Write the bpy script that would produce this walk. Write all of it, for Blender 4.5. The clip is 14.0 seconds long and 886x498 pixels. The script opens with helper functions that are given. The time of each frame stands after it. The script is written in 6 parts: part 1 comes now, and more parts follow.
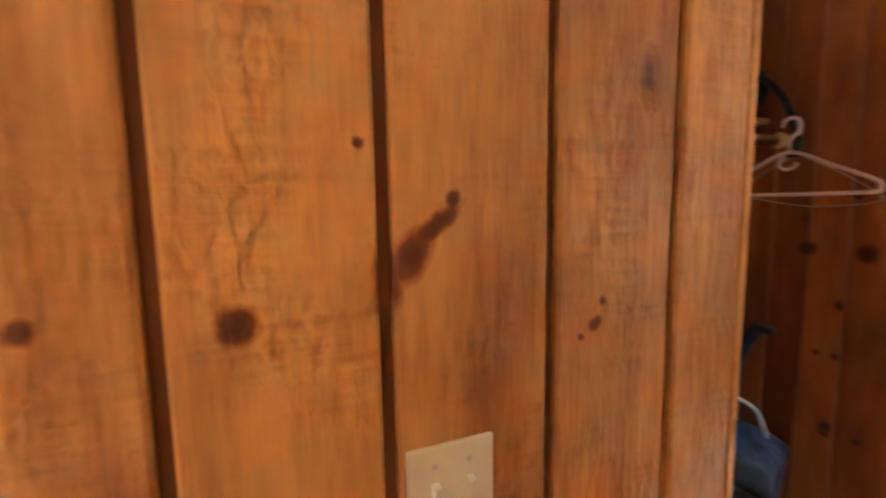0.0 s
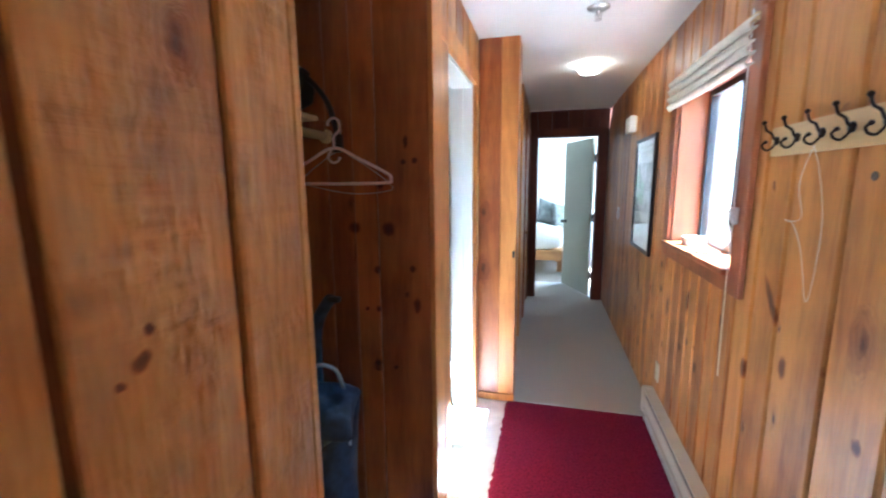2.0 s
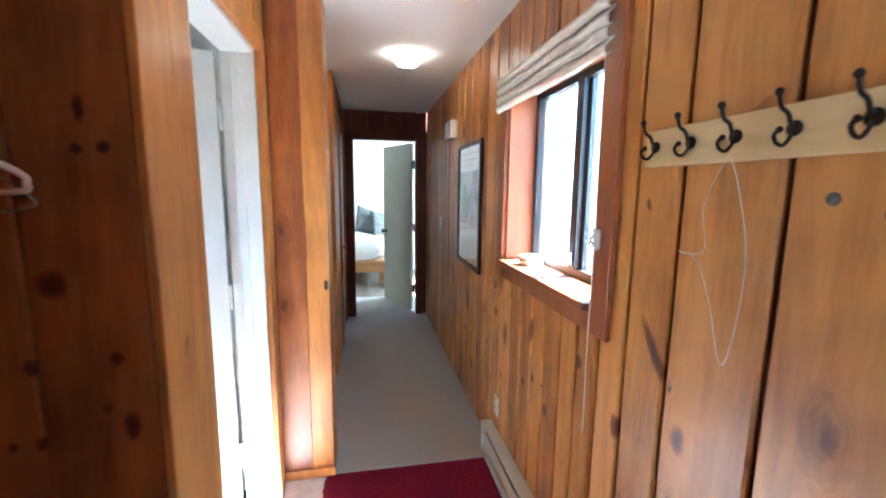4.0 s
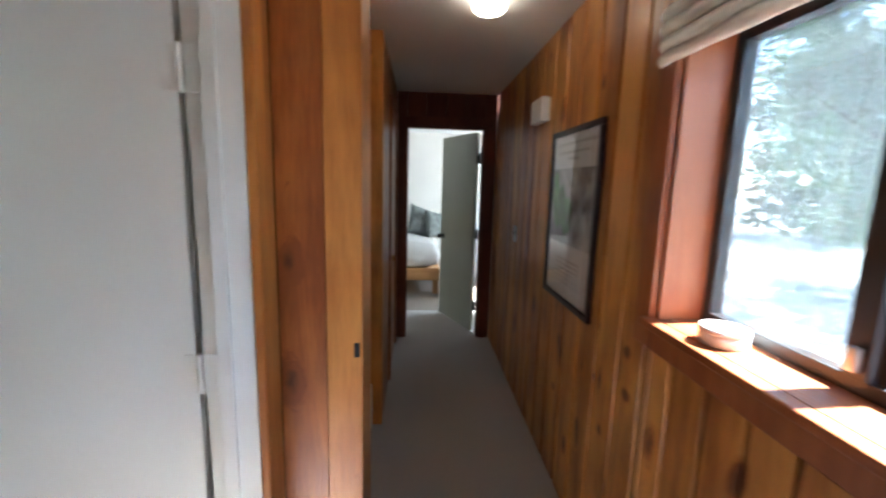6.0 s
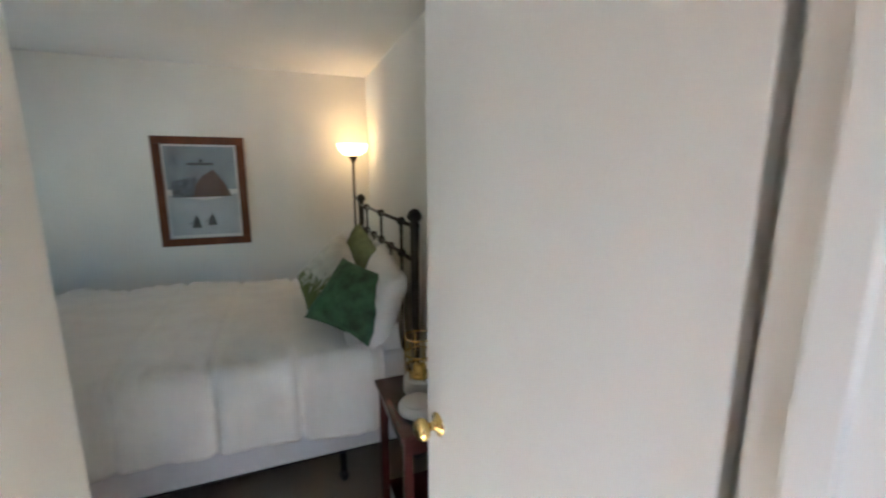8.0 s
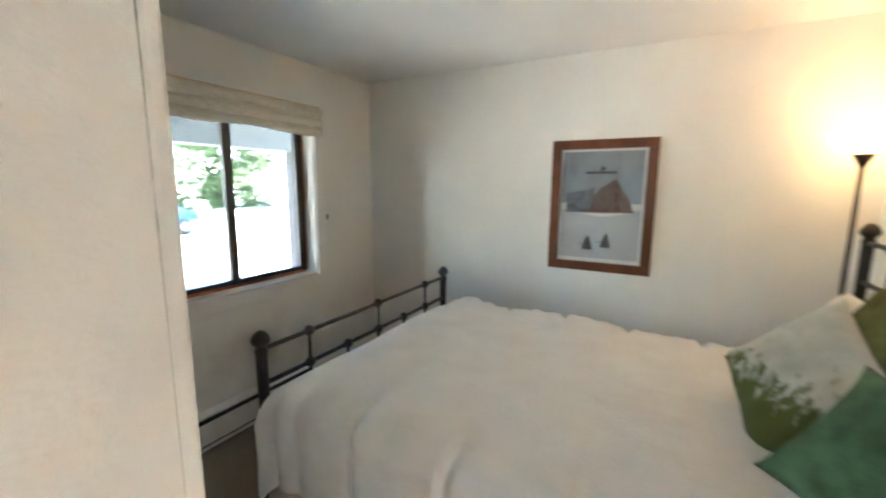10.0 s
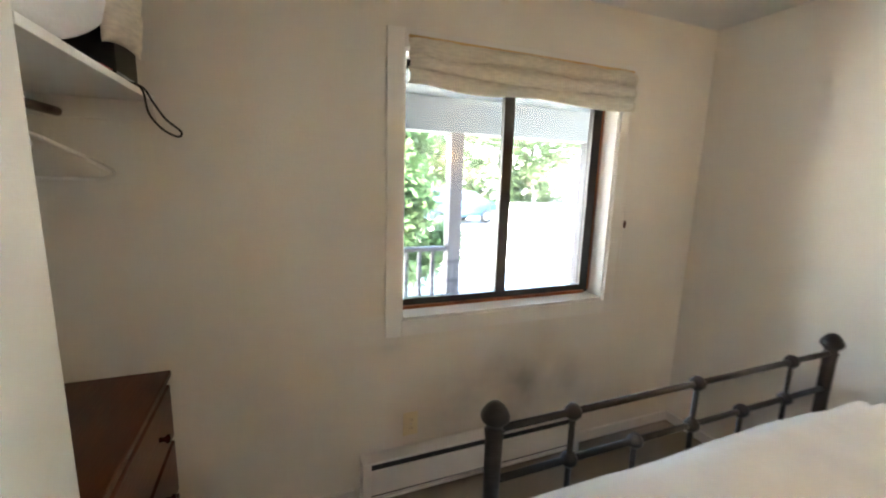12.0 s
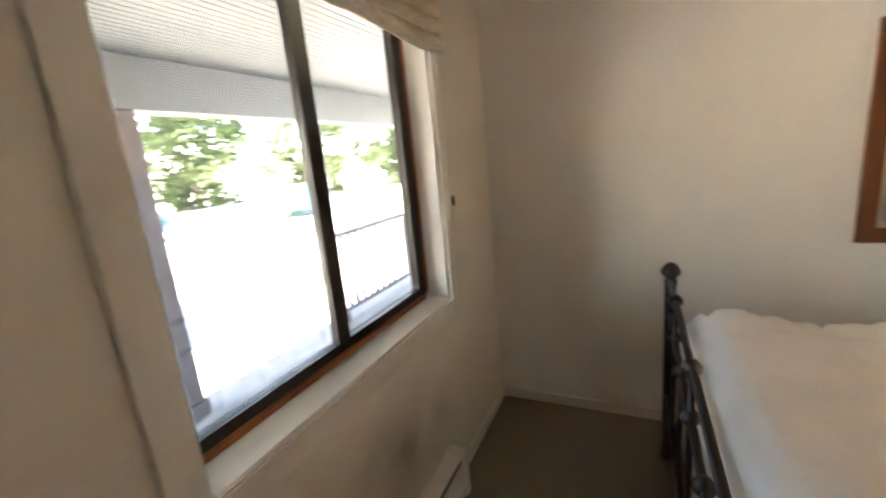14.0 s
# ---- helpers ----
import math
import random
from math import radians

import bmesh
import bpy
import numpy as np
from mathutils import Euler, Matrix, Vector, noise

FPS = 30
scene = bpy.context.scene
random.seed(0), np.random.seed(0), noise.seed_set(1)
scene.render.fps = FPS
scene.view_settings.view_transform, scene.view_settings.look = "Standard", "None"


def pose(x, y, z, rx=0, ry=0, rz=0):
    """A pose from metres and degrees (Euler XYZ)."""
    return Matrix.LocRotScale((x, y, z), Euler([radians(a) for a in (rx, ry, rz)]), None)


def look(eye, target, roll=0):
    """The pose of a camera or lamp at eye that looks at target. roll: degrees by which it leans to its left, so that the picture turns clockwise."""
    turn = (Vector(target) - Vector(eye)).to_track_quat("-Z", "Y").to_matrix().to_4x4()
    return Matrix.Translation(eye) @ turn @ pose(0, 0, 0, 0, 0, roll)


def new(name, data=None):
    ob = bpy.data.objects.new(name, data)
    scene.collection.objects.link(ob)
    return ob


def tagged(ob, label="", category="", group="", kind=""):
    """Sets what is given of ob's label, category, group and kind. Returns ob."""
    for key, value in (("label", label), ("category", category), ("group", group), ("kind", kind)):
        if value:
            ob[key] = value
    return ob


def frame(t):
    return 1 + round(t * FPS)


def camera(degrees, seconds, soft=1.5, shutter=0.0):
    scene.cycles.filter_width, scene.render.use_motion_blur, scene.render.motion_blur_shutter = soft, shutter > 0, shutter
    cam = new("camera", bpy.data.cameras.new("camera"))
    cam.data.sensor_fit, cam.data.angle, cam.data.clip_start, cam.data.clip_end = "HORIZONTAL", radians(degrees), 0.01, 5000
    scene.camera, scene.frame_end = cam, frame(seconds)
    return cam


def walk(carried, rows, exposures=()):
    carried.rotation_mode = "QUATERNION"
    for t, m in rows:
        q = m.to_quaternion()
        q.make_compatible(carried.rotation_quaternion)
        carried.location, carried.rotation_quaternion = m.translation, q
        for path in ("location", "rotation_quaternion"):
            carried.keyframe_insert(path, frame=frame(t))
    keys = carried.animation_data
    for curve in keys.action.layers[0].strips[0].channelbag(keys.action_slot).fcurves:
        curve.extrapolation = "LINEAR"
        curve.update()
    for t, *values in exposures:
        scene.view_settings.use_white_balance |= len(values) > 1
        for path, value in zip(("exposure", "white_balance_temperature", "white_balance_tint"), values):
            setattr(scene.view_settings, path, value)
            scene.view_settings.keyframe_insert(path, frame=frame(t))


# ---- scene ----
cam = camera(94.5, 14.0, soft=2.0, shutter=0.4)

PATH = [
    (0, (0.503, 1.027, 1.449), (-1.341, 1.772, 1.237), -0.9),
    (0.5, (0.446, 0.991, 1.443), (-1.016, 2.313, 1.101), -0.4),
    (1, (0.444, 1.022, 1.447), (-0.619, 2.679, 1.093), 0.3),
    (1.5, (0.461, 1.063, 1.455), (-0.309, 2.877, 1.116), -0.0),
    (2, (0.468, 1.12, 1.462), (-0.018, 3.034, 1.148), -0.5),
    (2.5, (0.462, 1.251, 1.464), (0.278, 3.224, 1.189), -0.5),
    (3, (0.462, 1.398, 1.47), (0.526, 3.379, 1.208), 0.1),
    (3.2, (0.462, 1.445, 1.473), (0.599, 3.423, 1.208), 0.3),
    (5.3, (0.467, 2.332, 1.51), (0.998, 4.232, 1.182), 0.7),
    (5.5, (0.469, 2.411, 1.52), (0.936, 4.328, 1.192), 0.9),
    (6, (0.446, 2.559, 1.514), (0.569, 4.53, 1.197), 1.6),
    (6.5, (0.389, 2.768, 1.499), (-0.08, 4.691, 1.211), 1.8),
    (7, (0.319, 2.917, 1.512), (-0.761, 4.57, 1.198), 0.9),
    (7.5, (0.23, 3.066, 1.524), (-1.336, 4.26, 1.177), 0.4),
    (8, (0.13, 3.19, 1.532), (-1.705, 3.897, 1.163), 0.0),
    (8.5, (-0.046, 3.2, 1.509), (-1.987, 3.501, 1.132), -0.1),
    (9, (-0.353, 3.143, 1.489), (-2.32, 3.07, 1.136), -0.3),
    (9.2, (-0.452, 3.118, 1.501), (-2.409, 2.889, 1.157), -0.5),
    (11.3, (-1.157, 2.661, 1.517), (-2.154, 0.952, 1.225), 2.8),
    (11.5, (-1.194, 2.594, 1.504), (-2.131, 0.851, 1.213), 2.7),
    (12, (-1.294, 2.443, 1.493), (-2.04, 0.62, 1.145), 1.8),
    (12.5, (-1.37, 2.264, 1.469), (-1.955, 0.387, 1.103), 1.7),
    (13, (-1.352, 1.986, 1.414), (-2.079, 0.169, 1.002), 1.9),
    (13.5, (-1.335, 1.726, 1.469), (-2.648, 0.268, 1.084), -3.0),
    (14, (-1.404, 1.484, 1.451), (-3.163, 0.635, 1.022), -5.6),
]
walk(cam, [(t, look(e, g, r)) for t, e, g, r in PATH],
     exposures=[(0.0, 5.95, 5900, 6), (0.5, 5.9, 4900, 2), (1.5, 5.6, 4600, 0), (3.2, 5.65, 4700, 0), (5.3, 4.55, 5400, 5), (6.0, 4.25, 5500, 6), (6.5, 4.75, 5500, 6), (7.0, 4.9, 5800, 8), (7.5, 4.65, 5800, 8), (8.0, 4.8, 5800, 8), (9.2, 5.5, 5900, 8), (11.3, 5.95, 6900, 14), (12.5, 6.2, 7200, 17), (13.2, 6.0, 7600, 19), (14.0, 5.45, 8200, 22)])

# ---- light ----
SUN_EL, SUN_AZ = radians(49), radians(87)      # azimuth from +y towards +x
world = bpy.data.worlds.new("sky")
scene.world = world
world.use_nodes = True
wn = world.node_tree
sky = wn.nodes.new("ShaderNodeTexSky")
sky.sky_type = 'NISHITA'
sky.sun_disc = False
sky.sun_elevation = SUN_EL
sky.sun_rotation = SUN_AZ
wn.links.new(sky.outputs[0], wn.nodes["Background"].inputs[0])
wn.nodes["Background"].inputs[1].default_value = 0.15
sun = new("sun", bpy.data.lights.new("sun", 'SUN'))
sun.data.energy = 5.0
sun.data.angle = radians(0.5)
sun.data.color = (1.0, 0.95, 0.87)
sun_from = Vector((math.sin(SUN_AZ) * math.cos(SUN_EL), math.cos(SUN_AZ) * math.cos(SUN_EL), math.sin(SUN_EL)))
sun.matrix_world = look(sun_from * 50, (0, 0, 0))


def fill_light(name, eye, target, w, h, watts, color=(0.93, 0.97, 1.0)):
    """An added fill lamp set in one unseen opening, standing in for daylight."""
    d = bpy.data.lights.new(name, 'AREA')
    d.shape, d.size, d.size_y, d.energy, d.color = 'RECTANGLE', w, h, watts, color
    ob = new(name, d)
    ob.matrix_world = look(eye, target)
    return ob


# Added lamp that brightens the far bedroom; its source is out of view.
fill_light("far_room_fill_light", (2.35, 7.9, 1.45), (-5, 8.1, 1.2), 1.2, 1.1, 2.2)
# Added lamp behind the start to brighten the east wall; no known door.
fill_light("entry_fill_light", (-0.01, -0.40, 1.10), (1.16, 0.45, 1.10), 0.9, 1.8, 0.3)

# ---- materials ----


def mat(name, color, rough=0.6, metal=0.0, var=0.06, scale=8.0, bump=0.0, bscale=200.0, stretch=(1, 1, 1), spec=0.5):
    """Plain surface with variation at two scales and a fine relief."""
    m = bpy.data.materials.new(name)
    m.use_nodes = True
    n, l = m.node_tree.nodes, m.node_tree.links
    p = n["Principled BSDF"]
    tc = n.new("ShaderNodeTexCoord")
    mp = n.new("ShaderNodeMapping")
    mp.inputs["Scale"].default_value = stretch
    l.new(tc.outputs["Object"], mp.inputs[0])
    a = n.new("ShaderNodeTexNoise")
    a.inputs["Scale"].default_value = scale
    a.inputs["Detail"].default_value = 6
    l.new(mp.outputs[0], a.inputs["Vector"])
    r = n.new("ShaderNodeValToRGB")
    lo = [max(0, c * (1 - var * 2)) for c in color]
    hi = [min(1, c * (1 + var * 2)) for c in color]
    r.color_ramp.elements[0].position, r.color_ramp.elements[1].position = 0.3, 0.7
    r.color_ramp.elements[0].color, r.color_ramp.elements[1].color = (*lo, 1), (*hi, 1)
    l.new(a.outputs["Fac"], r.inputs[0])
    l.new(r.outputs[0], p.inputs["Base Color"])
    p.inputs["Roughness"].default_value = rough
    p.inputs["Metallic"].default_value = metal
    p.inputs["Specular IOR Level"].default_value = spec
    if bump:
        b = n.new("ShaderNodeTexNoise")
        b.inputs["Scale"].default_value = bscale
        b.inputs["Detail"].default_value = 3
        l.new(mp.outputs[0], b.inputs["Vector"])
        bp = n.new("ShaderNodeBump")
        bp.inputs["Strength"].default_value = bump
        bp.inputs["Distance"].default_value = 0.004
        l.new(b.outputs["Fac"], bp.inputs["Height"])
        l.new(bp.outputs[0], p.inputs["Normal"])
    return m


def math_node(n, l, op, a, b=None, clamp=False):
    x = n.new("ShaderNodeMath")
    x.operation, x.use_clamp = op, clamp
    for i, v in enumerate((a, b)):
        if v is None:
            continue
        if isinstance(v, (int, float)):
            x.inputs[i].default_value = v
        else:
            l.new(v, x.inputs[i])
    return x.outputs[0]


def wood(name, dark, light, knots=0.5, rough=0.5, saw=0.0, grain=7.0, kscale=5.0, along='z', vary=0.16):
    """Knotty timber: long grain that bends round dark knots, each board of its own tone."""
    m = bpy.data.materials.new(name)
    m.use_nodes = True
    n, l = m.node_tree.nodes, m.node_tree.links
    p = n["Principled BSDF"]
    tc, info = n.new("ShaderNodeTexCoord"), n.new("ShaderNodeObjectInfo")
    off = n.new("ShaderNodeVectorMath")
    off.operation = 'MULTIPLY_ADD'
    comb = n.new("ShaderNodeCombineXYZ")
    for i in range(3):
        l.new(info.outputs["Random"], comb.inputs[i])
    l.new(comb.outputs[0], off.inputs[0])
    off.inputs[1].default_value = (13.7, 29.3, 41.9)
    l.new(tc.outputs["Object"], off.inputs[2])
    ax = {'x': (0.12, 1, 1), 'y': (1, 0.12, 1), 'z': (1, 1, 0.12)}[along]
    sx_ = n.new("ShaderNodeSeparateXYZ")
    l.new(off.outputs[0], sx_.inputs[0])
    plane = n.new("ShaderNodeCombineXYZ")
    l.new(math_node(n, l, 'ADD', sx_.outputs[0], sx_.outputs[1]), plane.inputs[0])
    l.new(math_node(n, l, 'MULTIPLY', sx_.outputs[2], 0.5), plane.inputs[1])
    wob = n.new("ShaderNodeTexNoise")
    wob.inputs["Scale"].default_value = 22
    l.new(off.outputs[0], wob.inputs["Vector"])
    mk = n.new("ShaderNodeVectorMath")
    mk.operation = 'MULTIPLY_ADD'
    l.new(wob.outputs["Color"], mk.inputs[0])
    mk.inputs[1].default_value = (0.030, 0.030, 0)
    l.new(plane.outputs[0], mk.inputs[2])
    vo = n.new("ShaderNodeTexVoronoi")
    vo.voronoi_dimensions = '2D'
    vo.inputs["Scale"].default_value = kscale
    vo.inputs["Randomness"].default_value = 1.0
    l.new(mk.outputs[0], vo.inputs["Vector"])
    sep = n.new("ShaderNodeSeparateColor")
    l.new(vo.outputs["Color"], sep.inputs[0])
    group_ = n.new("ShaderNodeTexNoise")
    group_.inputs["Scale"].default_value = 2.6
    l.new(off.outputs[0], group_.inputs["Vector"])
    crowd = math_node(n, l, 'MULTIPLY', math_node(n, l, 'SUBTRACT', group_.outputs["Fac"], 0.30), 3.0 * knots, True)
    present = math_node(n, l, 'LESS_THAN', sep.outputs[0], crowd)
    size = math_node(n, l, 'MULTIPLY_ADD', math_node(n, l, 'POWER', sep.outputs[1], 2.0), 0.085)
    size.node.inputs[2].default_value = 0.022
    d = math_node(n, l, 'DIVIDE', vo.outputs["Distance"], size)
    core = math_node(n, l, 'SUBTRACT', 1.25, d, True)
    core = math_node(n, l, 'MULTIPLY', core, present)
    core = math_node(n, l, 'POWER', core, 0.9, True)
    halo = math_node(n, l, 'MULTIPLY', math_node(n, l, 'SUBTRACT', 1.0, math_node(n, l, 'MULTIPLY', d, 0.33), True), present)
    mg = n.new("ShaderNodeMapping")
    mg.inputs["Scale"].default_value = ax
    l.new(off.outputs[0], mg.inputs[0])
    warp = n.new("ShaderNodeVectorMath")
    warp.operation = 'ADD'
    l.new(mg.outputs[0], warp.inputs[0])
    hv = n.new("ShaderNodeCombineXYZ")
    hm = math_node(n, l, 'MULTIPLY', halo, 0.10)
    for i in range(3):
        l.new(hm, hv.inputs[i])
    l.new(hv.outputs[0], warp.inputs[1])
    g1 = n.new("ShaderNodeTexNoise")
    g1.inputs["Scale"].default_value = grain
    g1.inputs["Detail"].default_value = 5
    g1.inputs["Roughness"].default_value = 0.55
    g1.inputs["Distortion"].default_value = 0.6
    l.new(warp.outputs[0], g1.inputs["Vector"])
    g2 = n.new("ShaderNodeTexNoise")
    g2.inputs["Scale"].default_value = grain * 13
    g2.inputs["Detail"].default_value = 3
    l.new(warp.outputs[0], g2.inputs["Vector"])
    g = math_node(n, l, 'ADD', math_node(n, l, 'MULTIPLY', g1.outputs["Fac"], 0.80), math_node(n, l, 'MULTIPLY', g2.outputs["Fac"], 0.20))
    tone = math_node(n, l, 'MULTIPLY_ADD', info.outputs["Random"], vary)
    tone.node.inputs[2].default_value = 0.0 if saw else -vary / 2
    g = math_node(n, l, 'ADD', g, tone)
    bl = n.new("ShaderNodeTexNoise")
    bl.inputs["Scale"].default_value = 4.5
    bl.inputs["Detail"].default_value = 4
    l.new(off.outputs[0], bl.inputs["Vector"])
    g = math_node(n, l, 'ADD', g, math_node(n, l, 'MULTIPLY', math_node(n, l, 'SUBTRACT', bl.outputs["Fac"], 0.5), 0.34))
    g = math_node(n, l, 'SUBTRACT', g, math_node(n, l, 'MULTIPLY', halo, 0.24))
    ramp = n.new("ShaderNodeValToRGB")
    e = ramp.color_ramp.elements
    e[0].position, e[0].color = 0.33, (*dark, 1)
    e[1].position, e[1].color = 0.63, (*light, 1)
    l.new(g, ramp.inputs[0])
    mix = n.new("ShaderNodeMix")
    mix.data_type = 'RGBA'
    l.new(core, mix.inputs[0])
    l.new(ramp.outputs[0], mix.inputs[6])
    mix.inputs[7].default_value = (dark[0] * 0.36, dark[1] * 0.28, dark[2] * 0.25, 1)
    l.new(mix.outputs[2], p.inputs["Base Color"])
    p.inputs["Roughness"].default_value = rough
    h = g2.outputs["Fac"]
    if saw:
        ms = n.new("ShaderNodeMapping")
        ms.inputs["Scale"].default_value = (5, 5, 70)
        ms.inputs["Rotation"].default_value = (radians(9), 0, 0)
        l.new(off.outputs[0], ms.inputs[0])
        sn = n.new("ShaderNodeTexNoise")
        sn.inputs["Scale"].default_value = 1.0
        sn.inputs["Detail"].default_value = 4
        l.new(ms.outputs[0], sn.inputs["Vector"])
        patch = n.new("ShaderNodeTexNoise")
        patch.inputs["Scale"].default_value = 7.0
        l.new(off.outputs[0], patch.inputs["Vector"])
        where = math_node(n, l, 'MULTIPLY', math_node(n, l, 'SUBTRACT', patch.outputs["Fac"], 0.42), 5.0, True)
        mt = n.new("ShaderNodeMapping")
        mt.inputs["Scale"].default_value = (60, 60, 26)
        l.new(off.outputs[0], mt.inputs[0])
        torn = n.new("ShaderNodeTexNoise")
        torn.inputs["Scale"].default_value = 1.0
        torn.inputs["Detail"].default_value = 3
        torn.inputs["Distortion"].default_value = 0.5
        l.new(mt.outputs[0], torn.inputs["Vector"])
        rough_ = math_node(n, l, 'ADD', math_node(n, l, 'MULTIPLY', sn.outputs["Fac"], saw), math_node(n, l, 'MULTIPLY', torn.outputs["Fac"], 2.0))
        h = math_node(n, l, 'ADD', math_node(n, l, 'MULTIPLY', rough_, where), math_node(n, l, 'MULTIPLY', h, 0.7))
        fibre = n.new("ShaderNodeValToRGB")
        fe = fibre.color_ramp.elements
        fe[0].position, fe[0].color = 0.30, (0.62, 0.52, 0.42, 1)
        fe[1].position, fe[1].color = 0.52, (1, 1, 1, 1)
        l.new(math_node(n, l, 'ADD', math_node(n, l, 'MULTIPLY', torn.outputs["Fac"], 0.55), math_node(n, l, 'MULTIPLY', sn.outputs["Fac"], 0.45)), fibre.inputs[0])
        worn = n.new("ShaderNodeMix")
        worn.data_type, worn.blend_type = 'RGBA', 'MULTIPLY'
        l.new(math_node(n, l, 'MULTIPLY', where, 0.9), worn.inputs[0])
        l.new(mix.outputs[2], worn.inputs[6])
        l.new(fibre.outputs[0], worn.inputs[7])
        l.new(worn.outputs[2], p.inputs["Base Color"])
    bp = n.new("ShaderNodeBump")
    bp.inputs["Strength"].default_value = 0.9 if saw else 0.35
    bp.inputs["Distance"].default_value = 0.004 if saw else 0.003
    l.new(h, bp.inputs["Height"])
    l.new(bp.outputs[0], p.inputs["Normal"])
    return m


def glass_mat(name, tint=(1, 1, 1)):
    m = bpy.data.materials.new(name)
    m.use_nodes = True
    n, l = m.node_tree.nodes, m.node_tree.links
    t, g, mx = n.new("ShaderNodeBsdfTransparent"), n.new("ShaderNodeBsdfGlossy"), n.new("ShaderNodeMixShader")
    t.inputs[0].default_value = (*tint, 1)
    g.inputs["Roughness"].default_value = 0.0
    f = n.new("ShaderNodeLayerWeight")
    f.inputs[0].default_value = 0.5
    k = math_node(n, l, 'MULTIPLY_ADD', math_node(n, l, 'POWER', f.outputs["Facing"], 4.0), 0.55)
    k.node.inputs[2].default_value = 0.04
    l.new(k, mx.inputs[0])
    l.new(t.outputs[0], mx.inputs[1])
    l.new(g.outputs[0], mx.inputs[2])
    l.new(mx.outputs[0], n["Material Output"].inputs[0])
    return m


def glow(name, color, strength):
    m = bpy.data.materials.new(name)
    m.use_nodes = True
    p = m.node_tree.nodes["Principled BSDF"]
    p.inputs["Base Color"].default_value = (0.85, 0.82, 0.75, 1)
    p.inputs["Emission Color"].default_value = (*color, 1)
    p.inputs["Emission Strength"].default_value = strength
    return m


PINE = wood("knotty_pine", (0.23, 0.068, 0.013), (0.63, 0.280, 0.064), knots=0.55, rough=0.36)
PINE_SAWN = wood("rough_sawn_pine", (0.31, 0.110, 0.020), (0.72, 0.365, 0.090), knots=0.12, rough=0.5, saw=1.0, kscale=4.0, vary=0.04)
PINE_DARK = wood("dark_knotty_pine", (0.19, 0.050, 0.012), (0.46, 0.150, 0.036), knots=0.35, rough=0.42, kscale=7.0)
PINE_TRIM = wood("pine_trim", (0.33, 0.105, 0.018), (0.62, 0.250, 0.052), knots=0.08, rough=0.38)
PINE_GROOVE = mat("pine_groove", (0.17, 0.055, 0.014), 0.7, bump=0.2)
PINE_RED = wood("reddish_pine", (0.20, 0.047, 0.009), (0.48, 0.150, 0.028), knots=0.10, rough=0.38)
CEDAR = wood("red_stained_casing", (0.19, 0.05, 0.016), (0.36, 0.115, 0.035), knots=0.12, rough=0.4)
CEDAR_H = wood("red_stained_rail", (0.19, 0.05, 0.016), (0.36, 0.115, 0.035), knots=0.12, rough=0.4, along='y')
MAHOG = wood("dark_red_casing", (0.080, 0.016, 0.007), (0.15, 0.034, 0.013), knots=0.0, rough=0.65)
LIGHT_PINE = wood("pale_pine", (0.60, 0.40, 0.17), (0.80, 0.60, 0.30), knots=0.2, rough=0.45, along='y')
LIGHT_PINE_X = wood("pale_pine_rod", (0.58, 0.36, 0.14), (0.78, 0.56, 0.26), knots=0.0, rough=0.4, along='y')
CHERRY = wood("cherry_stain", (0.060, 0.014, 0.006), (0.125, 0.032, 0.011), knots=0.0, rough=0.32, along='y')
CHERRY_DARK = wood("dark_cherry_stain", (0.040, 0.010, 0.010), (0.075, 0.018, 0.016), knots=0.0, rough=0.25, along='x')
BED_WOOD = wood("oak_bed", (0.32, 0.15, 0.05), (0.50, 0.27, 0.10), knots=0.0, along='x')
WALL_WHITE = mat("painted_drywall", (0.79, 0.77, 0.715), 0.75, var=0.015, scale=2.5, bump=0.25, bscale=120)
WALL_BLOTCHED = mat("blotched_drywall", (0.79, 0.77, 0.715), 0.75, var=0.015, scale=2.5, bump=0.25, bscale=120)
_n, _l = WALL_BLOTCHED.node_tree.nodes, WALL_BLOTCHED.node_tree.links
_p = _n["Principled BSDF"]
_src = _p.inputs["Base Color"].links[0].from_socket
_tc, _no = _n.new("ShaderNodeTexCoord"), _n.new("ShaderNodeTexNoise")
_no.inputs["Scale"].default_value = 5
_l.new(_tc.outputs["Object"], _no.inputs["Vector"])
# Three soft darker patches low on the wall, broken up by noise.
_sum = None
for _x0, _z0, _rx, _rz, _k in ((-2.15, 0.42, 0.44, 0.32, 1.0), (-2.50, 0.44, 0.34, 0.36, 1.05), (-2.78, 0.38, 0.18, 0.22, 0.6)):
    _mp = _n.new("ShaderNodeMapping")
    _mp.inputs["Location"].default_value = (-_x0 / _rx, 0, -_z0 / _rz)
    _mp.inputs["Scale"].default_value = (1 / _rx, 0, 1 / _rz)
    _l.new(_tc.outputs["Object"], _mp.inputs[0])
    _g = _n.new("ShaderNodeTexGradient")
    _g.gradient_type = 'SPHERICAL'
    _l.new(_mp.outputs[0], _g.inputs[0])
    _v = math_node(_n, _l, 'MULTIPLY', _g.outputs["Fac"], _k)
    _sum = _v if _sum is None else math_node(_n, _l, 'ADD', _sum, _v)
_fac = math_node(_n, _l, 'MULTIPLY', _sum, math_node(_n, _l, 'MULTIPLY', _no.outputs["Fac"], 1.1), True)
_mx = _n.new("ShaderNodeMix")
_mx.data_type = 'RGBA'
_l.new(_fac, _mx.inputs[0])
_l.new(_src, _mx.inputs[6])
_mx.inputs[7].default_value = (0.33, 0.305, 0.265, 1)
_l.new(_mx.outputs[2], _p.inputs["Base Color"])
